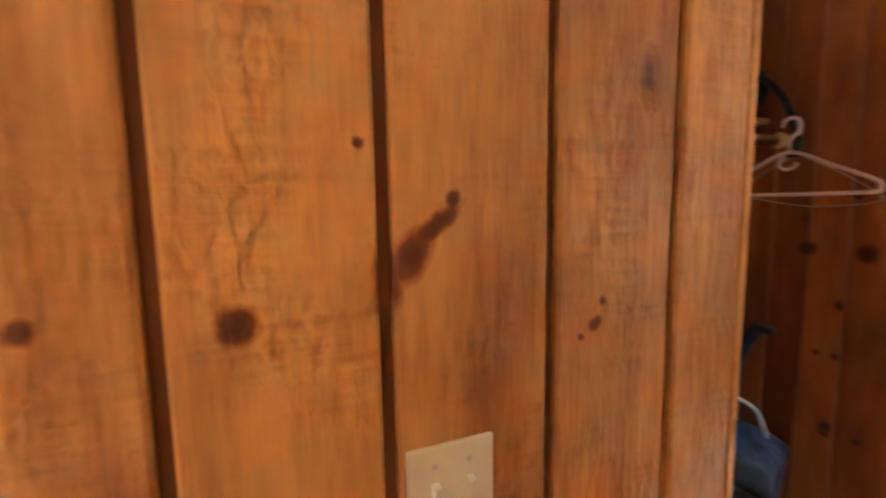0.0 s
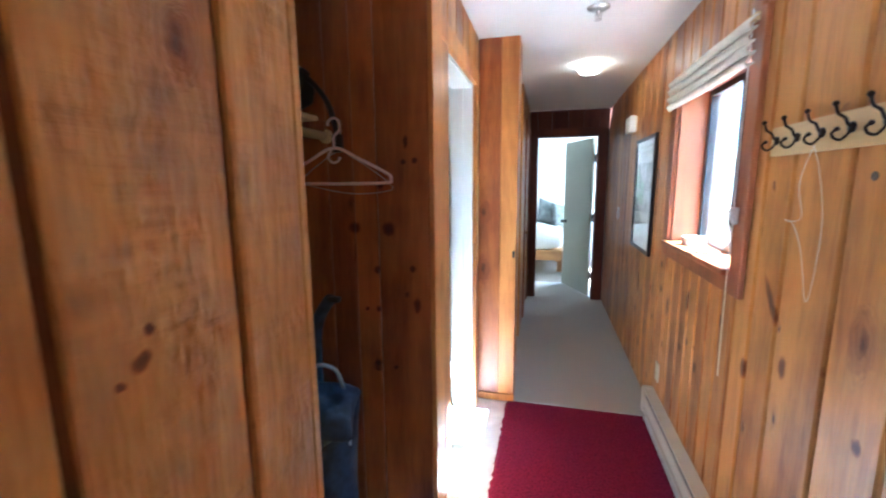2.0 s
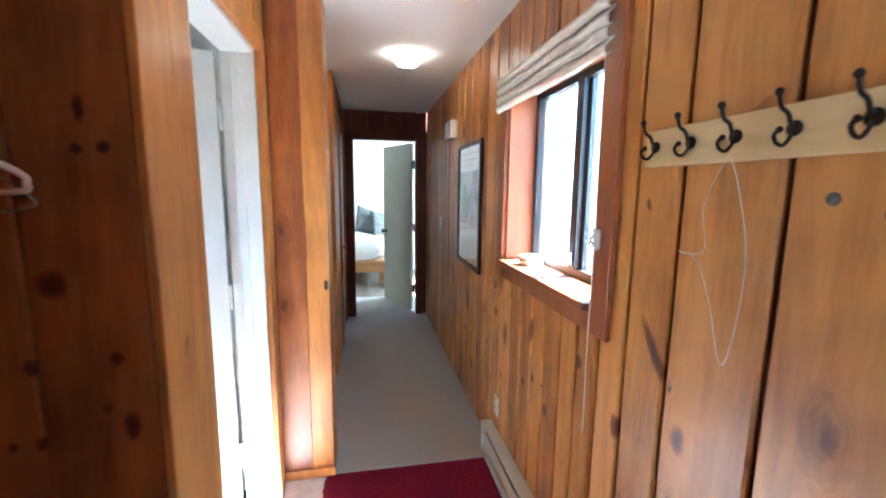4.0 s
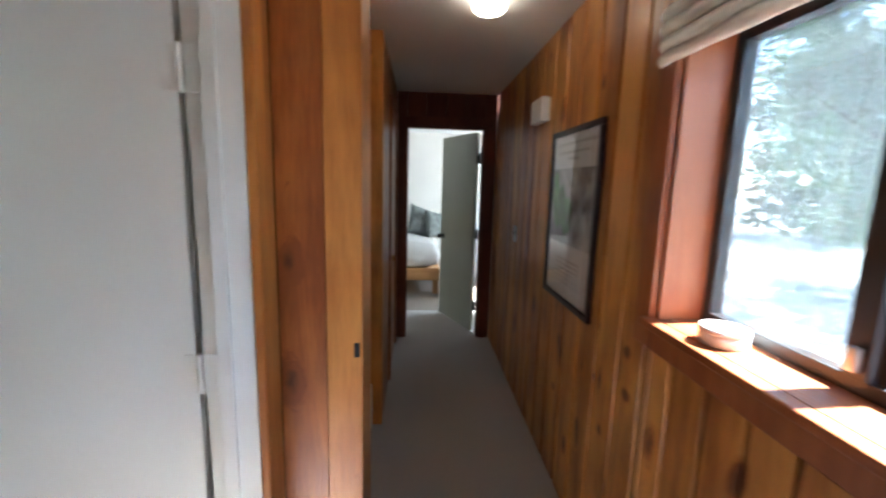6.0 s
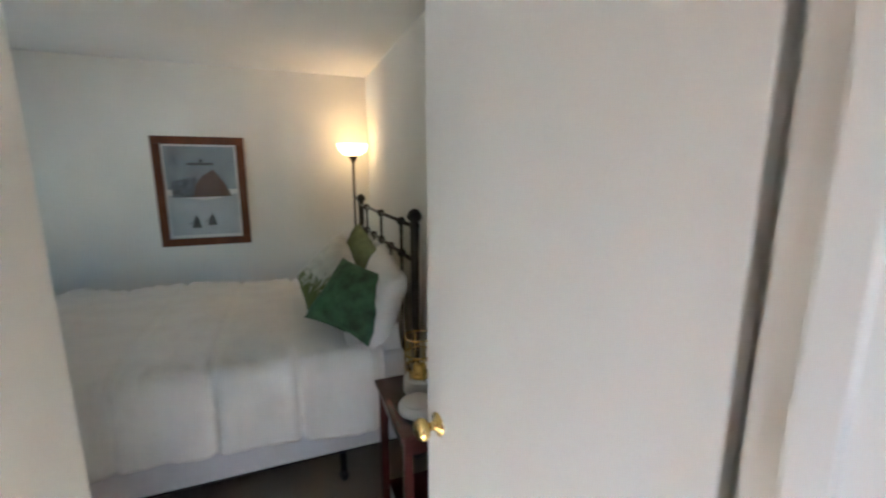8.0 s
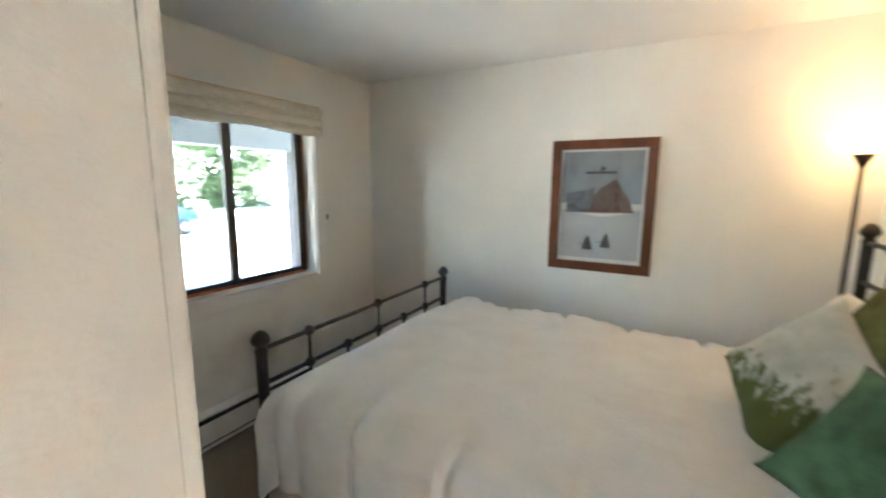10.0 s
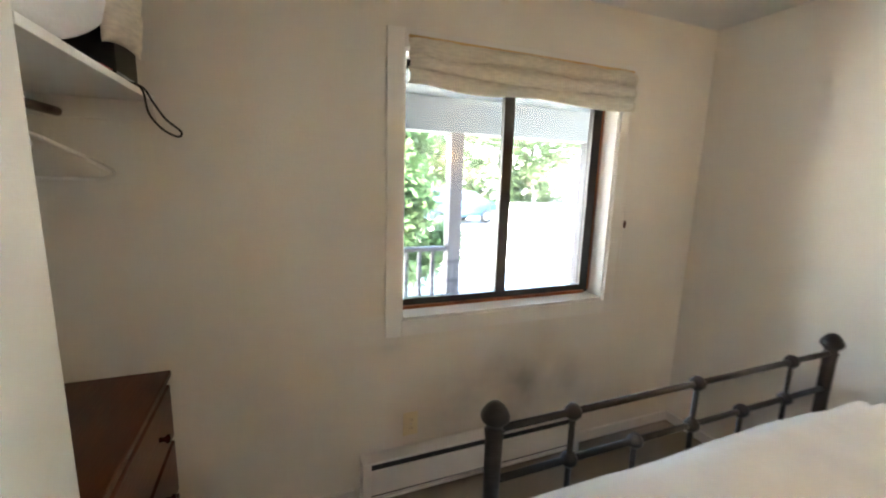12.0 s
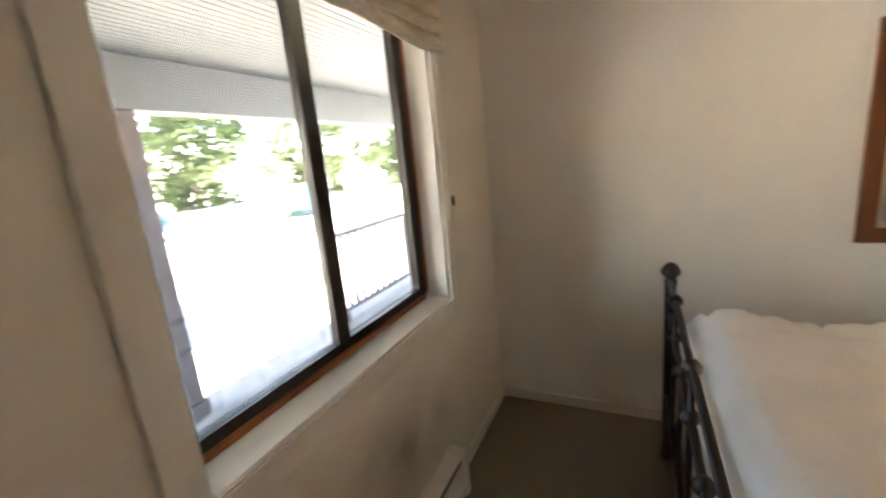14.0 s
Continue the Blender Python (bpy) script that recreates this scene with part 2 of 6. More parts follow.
CEIL_WHITE = mat("painted_ceiling", (0.81, 0.81, 0.80), 0.85, var=0.015, scale=2.0, bump=0.35, bscale=90)
DOOR_PAINT = mat("door_paint", (0.80, 0.79, 0.765), 0.5, var=0.012, scale=3, bump=0.1, bscale=60)
SAGE_PAINT = mat("sage_door_paint", (0.50, 0.50, 0.40), 0.5, var=0.02, scale=3)
TRIM_WHITE = mat("white_trim_paint", (0.80, 0.79, 0.76), 0.42, var=0.02, scale=6)
SILL_GLOSS = mat("glossy_sill_paint", (0.78, 0.78, 0.77), 0.14, var=0.02, scale=6)
CARPET = mat("beige_carpet", (0.54, 0.515, 0.475), 0.95, var=0.09, scale=160, bump=1.0, bscale=420, spec=0.1)
CARPET_BED = mat("brown_carpet", (0.27, 0.23, 0.185), 0.95, var=0.09, scale=160, bump=1.0, bscale=420, spec=0.1)
VINYL = mat("entry_vinyl", (0.74, 0.74, 0.73), 0.45, var=0.05, scale=12)
MAT_RED = mat("burgundy_mat_pile", (0.20, 0.012, 0.040), 0.95, var=0.16, scale=90, bump=1.0, bscale=350, spec=0.1)
METAL_W = mat("enamelled_steel", (0.68, 0.65, 0.57), 0.4, var=0.02)
BLACK = mat("black_plastic", (0.015, 0.015, 0.017), 0.4, var=0.1)
BRONZE = mat("dark_bronze_frame", (0.022, 0.020, 0.020), 0.4, var=0.15)
IRON = mat("brown_painted_iron", (0.020, 0.014, 0.012), 0.40, 0.1, var=0.12, scale=30, bump=0.15, bscale=150)
HOOK_IRON = mat("oil_rubbed_bronze", (0.030, 0.018, 0.014), 0.32, 0.7, var=0.2, scale=60)
BRASS = mat("polished_brass", (0.80, 0.58, 0.22), 0.16, 1.0, var=0.05)
STEEL = mat("brushed_steel", (0.55, 0.55, 0.55), 0.3, 1.0, var=0.05)
PLUG = mat("grey_filler", (0.16, 0.13, 0.11), 0.6, var=0.2, scale=80)
WHITE_PL = mat("white_plastic", (0.78, 0.77, 0.74), 0.35, var=0.01)
PINK_PL = mat("pale_pink_plastic", (0.78, 0.62, 0.58), 0.35, var=0.01)
IVORY = mat("ivory_plastic", (0.72, 0.66, 0.46), 0.35, var=0.02)
LINEN = mat("white_cotton", (0.82, 0.81, 0.785), 0.9, var=0.02, scale=6, bump=0.4, bscale=60, spec=0.15)
SKIRT = mat("box_spring_cover", (0.66, 0.66, 0.68), 0.9, var=0.03, bump=0.3, bscale=260, spec=0.15)
BLIND = mat("cream_linen_blind", (0.78, 0.73, 0.62), 0.9, var=0.05, scale=25, bump=0.5, bscale=300, stretch=(1, 1, 4), spec=0.1)
GREEN = mat("green_velvet", (0.055, 0.135, 0.070), 0.7, var=0.25, scale=14, bump=0.6, bscale=160)
LEAFY = mat("leaf_print_cotton", (0.66, 0.65, 0.58), 0.85, var=0.05, scale=17, bump=0.3, bscale=120)
_n, _l = LEAFY.node_tree.nodes, LEAFY.node_tree.links
_p = _n["Principled BSDF"]
_src = _p.inputs["Base Color"].links[0].from_socket
_tc, _no, _mp, _se = _n.new("ShaderNodeTexCoord"), _n.new("ShaderNodeTexNoise"), _n.new("ShaderNodeMapping"), _n.new("ShaderNodeSeparateXYZ")
_mp.inputs["Scale"].default_value = (40, 40, 14)
_no.inputs["Scale"].default_value = 1.0
_no.inputs["Detail"].default_value = 5
_l.new(_tc.outputs["Object"], _mp.inputs[0])
_l.new(_mp.outputs[0], _no.inputs["Vector"])
_l.new(_tc.outputs["Object"], _se.inputs[0])
_low = math_node(_n, _l, 'MULTIPLY', math_node(_n, _l, 'SUBTRACT', 0.95, _se.outputs[2]), 6.0)
_fac = math_node(_n, _l, 'MULTIPLY', math_node(_n, _l, 'ADD', math_node(_n, _l, 'SUBTRACT', _no.outputs["Fac"], 0.62), math_node(_n, _l, 'MULTIPLY', _low, 0.45)), 6.0, True)
_mx = _n.new("ShaderNodeMix")
_mx.data_type = 'RGBA'
_l.new(_fac, _mx.inputs[0])
_l.new(_src, _mx.inputs[6])
_mx.inputs[7].default_value = (0.13, 0.16, 0.05, 1)
_l.new(_mx.outputs[2], _p.inputs["Base Color"])
OLIVE = mat("olive_cotton", (0.16, 0.18, 0.075), 0.85, var=0.2, scale=12, bump=0.3, bscale=120)
GREY_CLOTH = mat("grey_linen", (0.20, 0.215, 0.205), 0.9, var=0.15, scale=12, bump=0.4, bscale=160)
NAVY = mat("navy_nylon", (0.020, 0.035, 0.060), 0.5, var=0.35, scale=20, bump=0.4, bscale=60)
MINT = mat("mint_shell", (0.52, 0.63, 0.60), 0.35, var=0.02)
TEAL_BLACK = mat("dark_teal_nylon", (0.008, 0.018, 0.018), 0.42, var=0.4, scale=9, bump=0.3, bscale=50)
PALE_CLOTH = mat("pale_blue_grey_cloth", (0.42, 0.47, 0.50), 0.85, var=0.12, scale=16, bump=0.5, bscale=60)
FRAME_BROWN = wood("walnut_frame", (0.085, 0.026, 0.010), (0.17, 0.055, 0.020), knots=0.0, rough=0.35)
FRAME_DARK = mat("plum_black_frame", (0.022, 0.010, 0.012), 0.3, var=0.2, scale=30)
GOLD_FRAME = mat("antique_gilt_wood", (0.36, 0.20, 0.065), 0.4, 0.3, var=0.25, scale=40, bump=0.5, bscale=90)
PAPER = mat("poster_paper", (0.70, 0.70, 0.69), 0.6, var=0.01)
# Shade is put into these three: darker than the porch's own paint.
PORCH_PAINT = mat("shaded_porch_paint", (0.085, 0.10, 0.11), 0.6, var=0.05)
PORCH_CEIL = mat("shaded_porch_beadboard", (0.13, 0.15, 0.155), 0.6, var=0.03)
PORCH_POST = mat("shaded_porch_post", (0.055, 0.05, 0.058), 0.7, var=0.15, scale=15)
DECK = mat("porch_deck", (0.20, 0.19, 0.175), 0.8, var=0.1)
GROUND = mat("pale_gravel", (0.48, 0.455, 0.415), 0.95, var=0.12, scale=1.5, bump=0.8, bscale=30)
BARK = mat("bark", (0.075, 0.06, 0.045), 0.9, var=0.3, scale=14, bump=1.0, bscale=25, stretch=(1, 1, 0.3))
LEAF = mat("leaves", (0.095, 0.170, 0.070), 0.6, var=0.35, scale=3)
_n, _l = LEAF.node_tree.nodes, LEAF.node_tree.links
_p, _t, _x = _n["Principled BSDF"], _n.new("ShaderNodeBsdfTranslucent"), _n.new("ShaderNodeMixShader")
_l.new(_p.inputs["Base Color"].links[0].from_socket, _t.inputs[0])
_x.inputs[0].default_value = 0.45
_l.new(_p.outputs[0], _x.inputs[1])
_l.new(_t.outputs[0], _x.inputs[2])
_l.new(_x.outputs[0], _n["Material Output"].inputs[0])
LEAF_FAR = mat("far_leaves", (0.060, 0.10, 0.040), 0.7, var=0.35, scale=0.8)
CAR_BLUE = mat("blue_car_paint", (0.05, 0.12, 0.22), 0.25, 0.4, var=0.03)
CAR_TEAL = mat("teal_car_paint", (0.03, 0.22, 0.20), 0.25, 0.4, var=0.03)
TYRE = mat("tyre_rubber", (0.02, 0.02, 0.02), 0.8)
GLASS = glass_mat("window_glass")
# Tint added to hold down the bright view outdoors; no coating is known.
DIM_GLASS = glass_mat("dimming_window_glass", (0.70, 0.735, 0.74))
CLEAR = glass_mat("clear_bulb_glass", (0.97, 0.95, 0.9))
DOME = glow("frosted_dome", (1.0, 0.80, 0.55), 0.9)
BOWL = glow("torchiere_glass", (1.0, 0.62, 0.26), 0.22)
MIRROR = mat("mirror_silver", (0.92, 0.93, 0.93), 0.01, 1.0, var=0.0)
SKYBLUE = mat("print_sky", (0.24, 0.29, 0.33), 0.5, var=0.12, scale=6)
SNOW = mat("print_snow", (0.42, 0.46, 0.49), 0.5, var=0.05, scale=8)
BARN = mat("print_barn", (0.12, 0.075, 0.06), 0.5, var=0.3, scale=40)
BARN_SIDE = mat("print_barn_side", (0.12, 0.14, 0.17), 0.5, var=0.3, scale=30)
INK = mat("print_ink", (0.05, 0.055, 0.06), 0.5)
INK_SOFT = mat("faded_print_ink", (0.52, 0.52, 0.50), 0.6)
PRINT_GREY = mat("print_forest_grey", (0.32, 0.33, 0.33), 0.5, var=0.4, scale=9)
PRINT_GREEN = mat("print_forest_green", (0.13, 0.31, 0.11), 0.5, var=0.35, scale=12)
SCREEN = bpy.data.materials.new("insect_screen")
SCREEN.use_nodes = True
_n, _l = SCREEN.node_tree.nodes, SCREEN.node_tree.links
_t, _d, _x = _n.new("ShaderNodeBsdfTransparent"), _n.new("ShaderNodeBsdfDiffuse"), _n.new("ShaderNodeMixShader")
_d.inputs[0].default_value = (0.45, 0.46, 0.47, 1)
_x.inputs[0].default_value = 0.42
_l.new(_t.outputs[0], _x.inputs[1])
_l.new(_d.outputs[0], _x.inputs[2])
_l.new(_x.outputs[0], _n["Material Output"].inputs[0])



def add_knots(m, where, spread_x=0.03):
    """Single knots of a wood at known places: (x, y, z, r_along, r_up, tilt), soft-edged and ragged."""
    n, l = m.node_tree.nodes, m.node_tree.links
    p = n["Principled BSDF"]
    src = p.inputs["Base Color"].links[0].from_socket
    tc, no = n.new("ShaderNodeTexCoord"), n.new("ShaderNodeTexNoise")
    no.inputs["Scale"].default_value = 45
    no.inputs["Detail"].default_value = 4
    l.new(tc.outputs["Object"], no.inputs["Vector"])
    sh_ = n.new("ShaderNodeVectorMath")
    sh_.operation = 'MULTIPLY_ADD'
    l.new(no.outputs["Color"], sh_.inputs[0])
    sh_.inputs[1].default_value = (0.014, 0.014, 0.014)
    l.new(tc.outputs["Object"], sh_.inputs[2])
    total_ = None
    for x, y, z, ra, ru, tilt in where:
        mp = n.new("ShaderNodeMapping")
        mp.vector_type = 'TEXTURE'
        mp.inputs["Location"].default_value = (x + 0.007, y + 0.007, z + 0.007)
        mp.inputs["Rotation"].default_value = (tilt, 0, 0)
        mp.inputs["Scale"].default_value = (spread_x, ra * 1.5, ru * 1.5) if spread_x < 0.5 else (ra * 1.5, 0.05, ru * 1.5)
        l.new(sh_.outputs[0], mp.inputs[0])
        g = n.new("ShaderNodeTexGradient")
        g.gradient_type = 'SPHERICAL'
        l.new(mp.outputs[0], g.inputs[0])
        total_ = g.outputs["Fac"] if total_ is None else math_node(n, l, 'MAXIMUM', total_, g.outputs["Fac"])
    ramp = n.new("ShaderNodeValToRGB")
    e = ramp.color_ramp.elements
    e[0].position, e[0].color = 0.0, (1, 1, 1, 1)
    e[1].position, e[1].color = 0.75, (0.19, 0.095, 0.07, 1)
    ring = ramp.color_ramp.elements.new(0.22)
    ring.color = (0.70, 0.55, 0.45, 1)
    rim = ramp.color_ramp.elements.new(0.42)
    rim.color = (0.32, 0.19, 0.14, 1)
    l.new(total_, ramp.inputs[0])
    mx = n.new("ShaderNodeMix")
    mx.data_type, mx.blend_type = 'RGBA', 'MULTIPLY'
    mx.inputs[0].default_value = 1.0
    l.new(src, mx.inputs[6])
    l.new(ramp.outputs[0], mx.inputs[7])
    l.new(mx.outputs[2], p.inputs["Base Color"])


add_knots(PINE_SAWN, [(0.058, y, z, a, b, t) for y, z, a, b, t in (
    (0.985, 1.333, 0.016, 0.017, 0), (1.140, 1.365, 0.014, 0.034, 0), (1.168, 1.392, 0.018, 0.030, -0.5), (1.198, 1.425, 0.010, 0.034, -0.9), (1.221, 1.454, 0.008, 0.010, 0),
    (1.112, 1.516, 0.006, 0.006, 0), (1.414, 1.261, 0.005, 0.005, 0), (1.438, 1.280, 0.010, 0.009, 0), (1.450, 1.310, 0.006, 0.006, 0), (1.415, 0.974, 0.008, 0.008, 0), (0.82, 1.348, 0.011, 0.010, 0))])
add_knots(PINE, [(1.163, y, z, a, b, t) for y, z, a, b, t in (
    (2.585, 1.084, 0.014, 0.070, -0.6), (2.485, 0.910, 0.016, 0.028, 0), (2.167, 0.863, 0.013, 0.016, 0), (2.028, 1.458, 0.022, 0.050, 0.5), (2.718, 0.803, 0.016, 0.030, 0), (2.936, 0.907, 0.018, 0.022, 0),
    (2.061, 1.017, 0.007, 0.012, 0), (3.840, 0.963, 0.020, 0.020, 0), (3.823, 0.816, 0.024, 0.020, 0), (4.189, 0.471, 0.018, 0.030, 0), (4.319, 0.290, 0.020, 0.040, 0),
    (4.489, 0.749, 0.016, 0.026, 0), (3.984, 0.583, 0.014, 0.020, 0), (3.310, 0.673, 0.020, 0.018, 0), (3.403, 0.609, 0.018, 0.018, 0), (3.336, 0.880, 0.022, 0.050, 0.2),
    (4.070, 0.759, 0.012, 0.020, 0), (4.517, 0.485, 0.015, 0.022, 0), (4.95, 0.80, 0.02, 0.05, 0), (3.17, 0.60, 0.016, 0.024, 0), (3.72, 0.50, 0.015, 0.022, 0))])
add_knots(PINE_DARK, [(x, 2.63, z, a, b, 0) for x, z, a, b in (
    (-0.281, 1.290, 0.022, 0.018), (-0.137, 1.287, 0.022, 0.022), (-0.024, 0.980, 0.013, 0.026), (-0.19, 1.12, 0.011, 0.013), (-0.19, 0.955, 0.010, 0.011), (-0.24, 0.955, 0.008, 0.008), (-0.04, 1.13, 0.011, 0.012),
    (-0.06, 1.62, 0.008, 0.022), (-0.07, 1.545, 0.009, 0.009), (-0.025, 1.55, 0.009, 0.009), (-0.17, 1.46, 0.015, 0.013), (-0.20, 0.72, 0.013, 0.012), (-0.12, 0.71, 0.009, 0.008), (-0.62, 1.30, 0.02, 0.02), (-0.50, 0.83, 0.012, 0.014))], 1.0)

# ---- mesh helpers ----


def obj(name, bm, material, parent=None, smooth=False):
    me = bpy.data.meshes.new(name)
    bm.normal_update()
    bm.to_mesh(me)
    bm.free()
    me.materials.append(material)
    if smooth:
        for poly in me.polygons:
            poly.use_smooth = True
    ob = new(name, me)
    ob.parent = parent
    return ob


def part(name, bm, material, parent, label="", smooth=False):
    ob = obj(name, bm, material, parent, smooth)
    return tagged(ob, label=label) if label else ob


def thing(name, label, category, at=(0, 0, 0), group=""):
    ob = new(name)
    ob.location = at
    ob.empty_display_size = 0.1
    return tagged(ob, label, category, group)


def structure(ob, label="", category=""):
    return tagged(ob, label, category, kind="structure")


def box(x0, y0, z0, x1, y1, z1, bevel=0.0, bm=None, seg=2):
    bm = bm or bmesh.new()
    vs = [bm.verts.new((x, y, z)) for x in sorted((x0, x1)) for y in sorted((y0, y1)) for z in sorted((z0, z1))]
    fs = [bm.faces.new([vs[i] for i in q]) for q in ((0, 1, 3, 2), (4, 6, 7, 5), (0, 4, 5, 1), (2, 3, 7, 6), (0, 2, 6, 4), (1, 5, 7, 3))]
    if bevel:
        es = list({e for f in fs for e in f.edges})
        bmesh.ops.bevel(bm, geom=es, offset=bevel, segments=seg, affect='EDGES', profile=0.5)
    return bm


def lathe(profile, seg=20, m=None, bm=None):
    """Revolves (radius, height) pairs round z, then moves by m."""
    bm = bm or bmesh.new()
    rings = []
    for r, z in profile:
        ring = []
        for i in range(seg):
            a = 2 * math.pi * i / seg
            v = Vector((r * math.cos(a), r * math.sin(a), z))
            ring.append(bm.verts.new(m @ v if m else v))
        rings.append(ring)
    for a, b in zip(rings, rings[1:]):
        for i in range(seg):
            bm.faces.new((a[i], a[(i + 1) % seg], b[(i + 1) % seg], b[i]))
    if profile[0][0] > 1e-4:
        bm.faces.new(rings[0][::-1])
    if profile[-1][0] > 1e-4:
        bm.faces.new(rings[-1])
    return bm


def tube(points, r, seg=8, bm=None, closed=False):
    """A round bar along points; r is one radius or one for each point."""
    bm = bm or bmesh.new()
    pts = [Vector(p) for p in points]
    k = len(pts)
    rs = r if isinstance(r, (list, tuple)) else [r] * k
    rings, up = [], None
    for i, p in enumerate(pts):
        if closed:
            t = (pts[(i + 1) % k] - pts[i - 1]).normalized()
        else:
            t = (pts[min(i + 1, k - 1)] - pts[max(i - 1, 0)]).normalized()
        if up is None:
            up = t.orthogonal().normalized()
        up = (up - t * up.dot(t)).normalized()
        side = t.cross(up)
        rings.append([bm.verts.new(p + (up * math.cos(2 * math.pi * j / seg) + side * math.sin(2 * math.pi * j / seg)) * rs[i]) for j in range(seg)])
    for a, b in (zip(rings, rings[1:] + rings[:1]) if closed else zip(rings, rings[1:])):
        for j in range(seg):
            bm.faces.new((a[j], a[(j + 1) % seg], b[(j + 1) % seg], b[j]))
    if not closed:
        bm.faces.new(rings[0][::-1])
        bm.faces.new(rings[-1])
    return bm


def smooth_line(pts, n=6):
    """A Catmull-Rom line through pts."""
    p = [Vector(q) for q in pts]
    p = [p[0]] + p + [p[-1]]
    out = []
    for i in range(1, len(p) - 2):
        for j in range(n):
            t = j / n
            a, b, c, d = p[i - 1], p[i], p[i + 1], p[i + 2]
            out.append(0.5 * ((2 * b) + (c - a) * t + (2 * a - 5 * b + 4 * c - d) * t * t + (3 * b - a - 3 * c + d) * t ** 3))
    return out + [p[-2]]


def rects(u0, u1, z0, z1, holes):
    """What is left of a rectangle when the holes (u0, u1, z0, z1) are cut out of it."""
    out, u = [], u0
    for a, b, c, d in sorted(holes):
        a, b = max(a, u0), min(b, u1)
        if b <= a:
            continue
        if a > u + 1e-4:
            out.append((u, a, z0, z1))
        if c > z0 + 1e-4:
            out.append((a, b, z0, c))
        if d < z1 - 1e-4:
            out.append((a, b, d, z1))
        u = b
    if u < u1 - 1e-4:
        out.append((u, u1, z0, z1))
    return out


def ubox(axis, c0, c1, u0, u1, z0, z1, bevel=0.0, bm=None):
    """A box across an axis from c0 to c1, u along the other level axis."""
    return box(c0, u0, z0, c1, u1, z1, bevel, bm) if axis == 'x' else box(u0, c0, z0, u1, c1, z1, bevel, bm)


def slab(name, axis, c0, c1, u0, u1, z0, z1, material, holes=(), label="", category="wall"):
    bm = bmesh.new()
    for a, b, c, d in rects(u0, u1, z0, z1, holes):
        ubox(axis, c0, c1, a, b, c, d, bm=bm)
    return structure(obj(name, bm, material), label, category)


def board_mesh(axis, c_back, c_face, a, b, z0, z1, ch=0.005):
    """One plank with chamfered long edges, its face at c_face."""
    bm = bmesh.new()
    front = [(a + ch, c_face), (b - ch, c_face)]
    mid = c_face + (ch if c_back > c_face else -ch)
    sect = [(a, c_back), (a, mid)] + front + [(b, mid), (b, c_back)]
    if axis == 'x':
        lo, hi = [bm.verts.new((c, u, z0)) for u, c in sect], [bm.verts.new((c, u, z1)) for u, c in sect]
    else:
        lo, hi = [bm.verts.new((u, c, z0)) for u, c in sect], [bm.verts.new((u, c, z1)) for u, c in sect]
    k = len(sect)
    for i in range(k):
        bm.faces.new((lo[i], lo[(i + 1) % k], hi[(i + 1) % k], hi[i]))
    bm.faces.new(lo[::-1])
    bm.faces.new(hi)
    bmesh.ops.recalc_face_normals(bm, faces=bm.faces)
    return bm


def boards(parent, axis, c_back, c_face, seams, z0, z1, material, holes=(), gap=0.018):
    """Upright planks between the seams, cut round the holes."""
    for a, b in zip(seams, seams[1:]):
        a, b = a + gap / 2, b - gap / 2
        for p0, p1, q0, q1 in rects(a, b, z0, z1, [h for h in holes if h[0] < b and h[1] > a]):
            if p1 - p0 > 0.012:
                part("board", board_mesh(axis, c_back, c_face, p0, p1, q0, q1, min(0.005, (p1 - p0) / 3)), material, parent)


def spread(u0, u1, lo, hi, seed):
    rnd, out = random.Random(seed), [u0]
    while out[-1] + hi * 1.4 < u1:
        out.append(out[-1] + rnd.uniform(lo, hi))
    return out + [u1]


# ---- structure ----
XL, XR, YF, ZC = 0.040, 1.163, 6.45, 2.325
OPEN_Y0, OPEN_Y1, OPEN_Z = 2.885, 3.603, 2.03           # bedroom doorway
WIN_H = (2.855, 3.70, 1.130, 1.950)                     # hall window opening
FILL_GAP = (-0.90, 0.10, 0.02, 2.05)                        # opening added out of view for the entry fill lamp
WIN_B = (-2.940, -1.790, 0.855, 1.995)                  # bedroom window opening

structure(obj("floor", box(-0.05, -1.4, -0.12, XR + 0.15, 3.743, 0.0), VINYL), "pale vinyl entry floor in the hall", "floor")
structure(obj("floor_hall_carpet", box(0.0, 3.743, -0.12, XR + 0.15, 7.30, 0.0), CARPET), "worn beige cut-pile carpet along the hall", "floor")
structure(obj("floor_bedroom", box(-3.75, 0.60, -0.12, -0.05, 4.05, 0.0), CARPET_BED), "brown-beige bedroom carpet", "floor")
structure(obj("floor_closet", box(-0.81, 1.63, -0.004, -0.05, 2.63, 0.004), VINYL), "pale vinyl floor of the coat closet", "floor")
structure(obj("floor_far_room", box(-2.4, 7.30, -0.12, 2.4, 9.4, 0.0), CARPET_BED), "dark carpet of the far bedroom", "floor")
structure(obj("floor_far_room_sides", box(-2.4, 6.57, -0.12, 0.0, 7.30, 0.0), CARPET), "beige carpet of the far bedroom", "floor")
structure(obj("floor_far_room_corner", box(XR + 0.15, 6.57, -0.12, 2.4, 7.30, 0.0), CARPET), "beige carpet of the far bedroom", "floor")
structure(obj("ceiling", box(-3.75, -1.4, ZC, XR + 0.15, 6.45, ZC + 0.12), CEIL_WHITE), "flat white painted ceiling", "ceiling")
structure(obj("ceiling_far_room", box(-2.4, 6.5705, 2.28, 2.4, 9.4, 2.40), CEIL_WHITE), "white ceiling of the far bedroom", "ceiling")

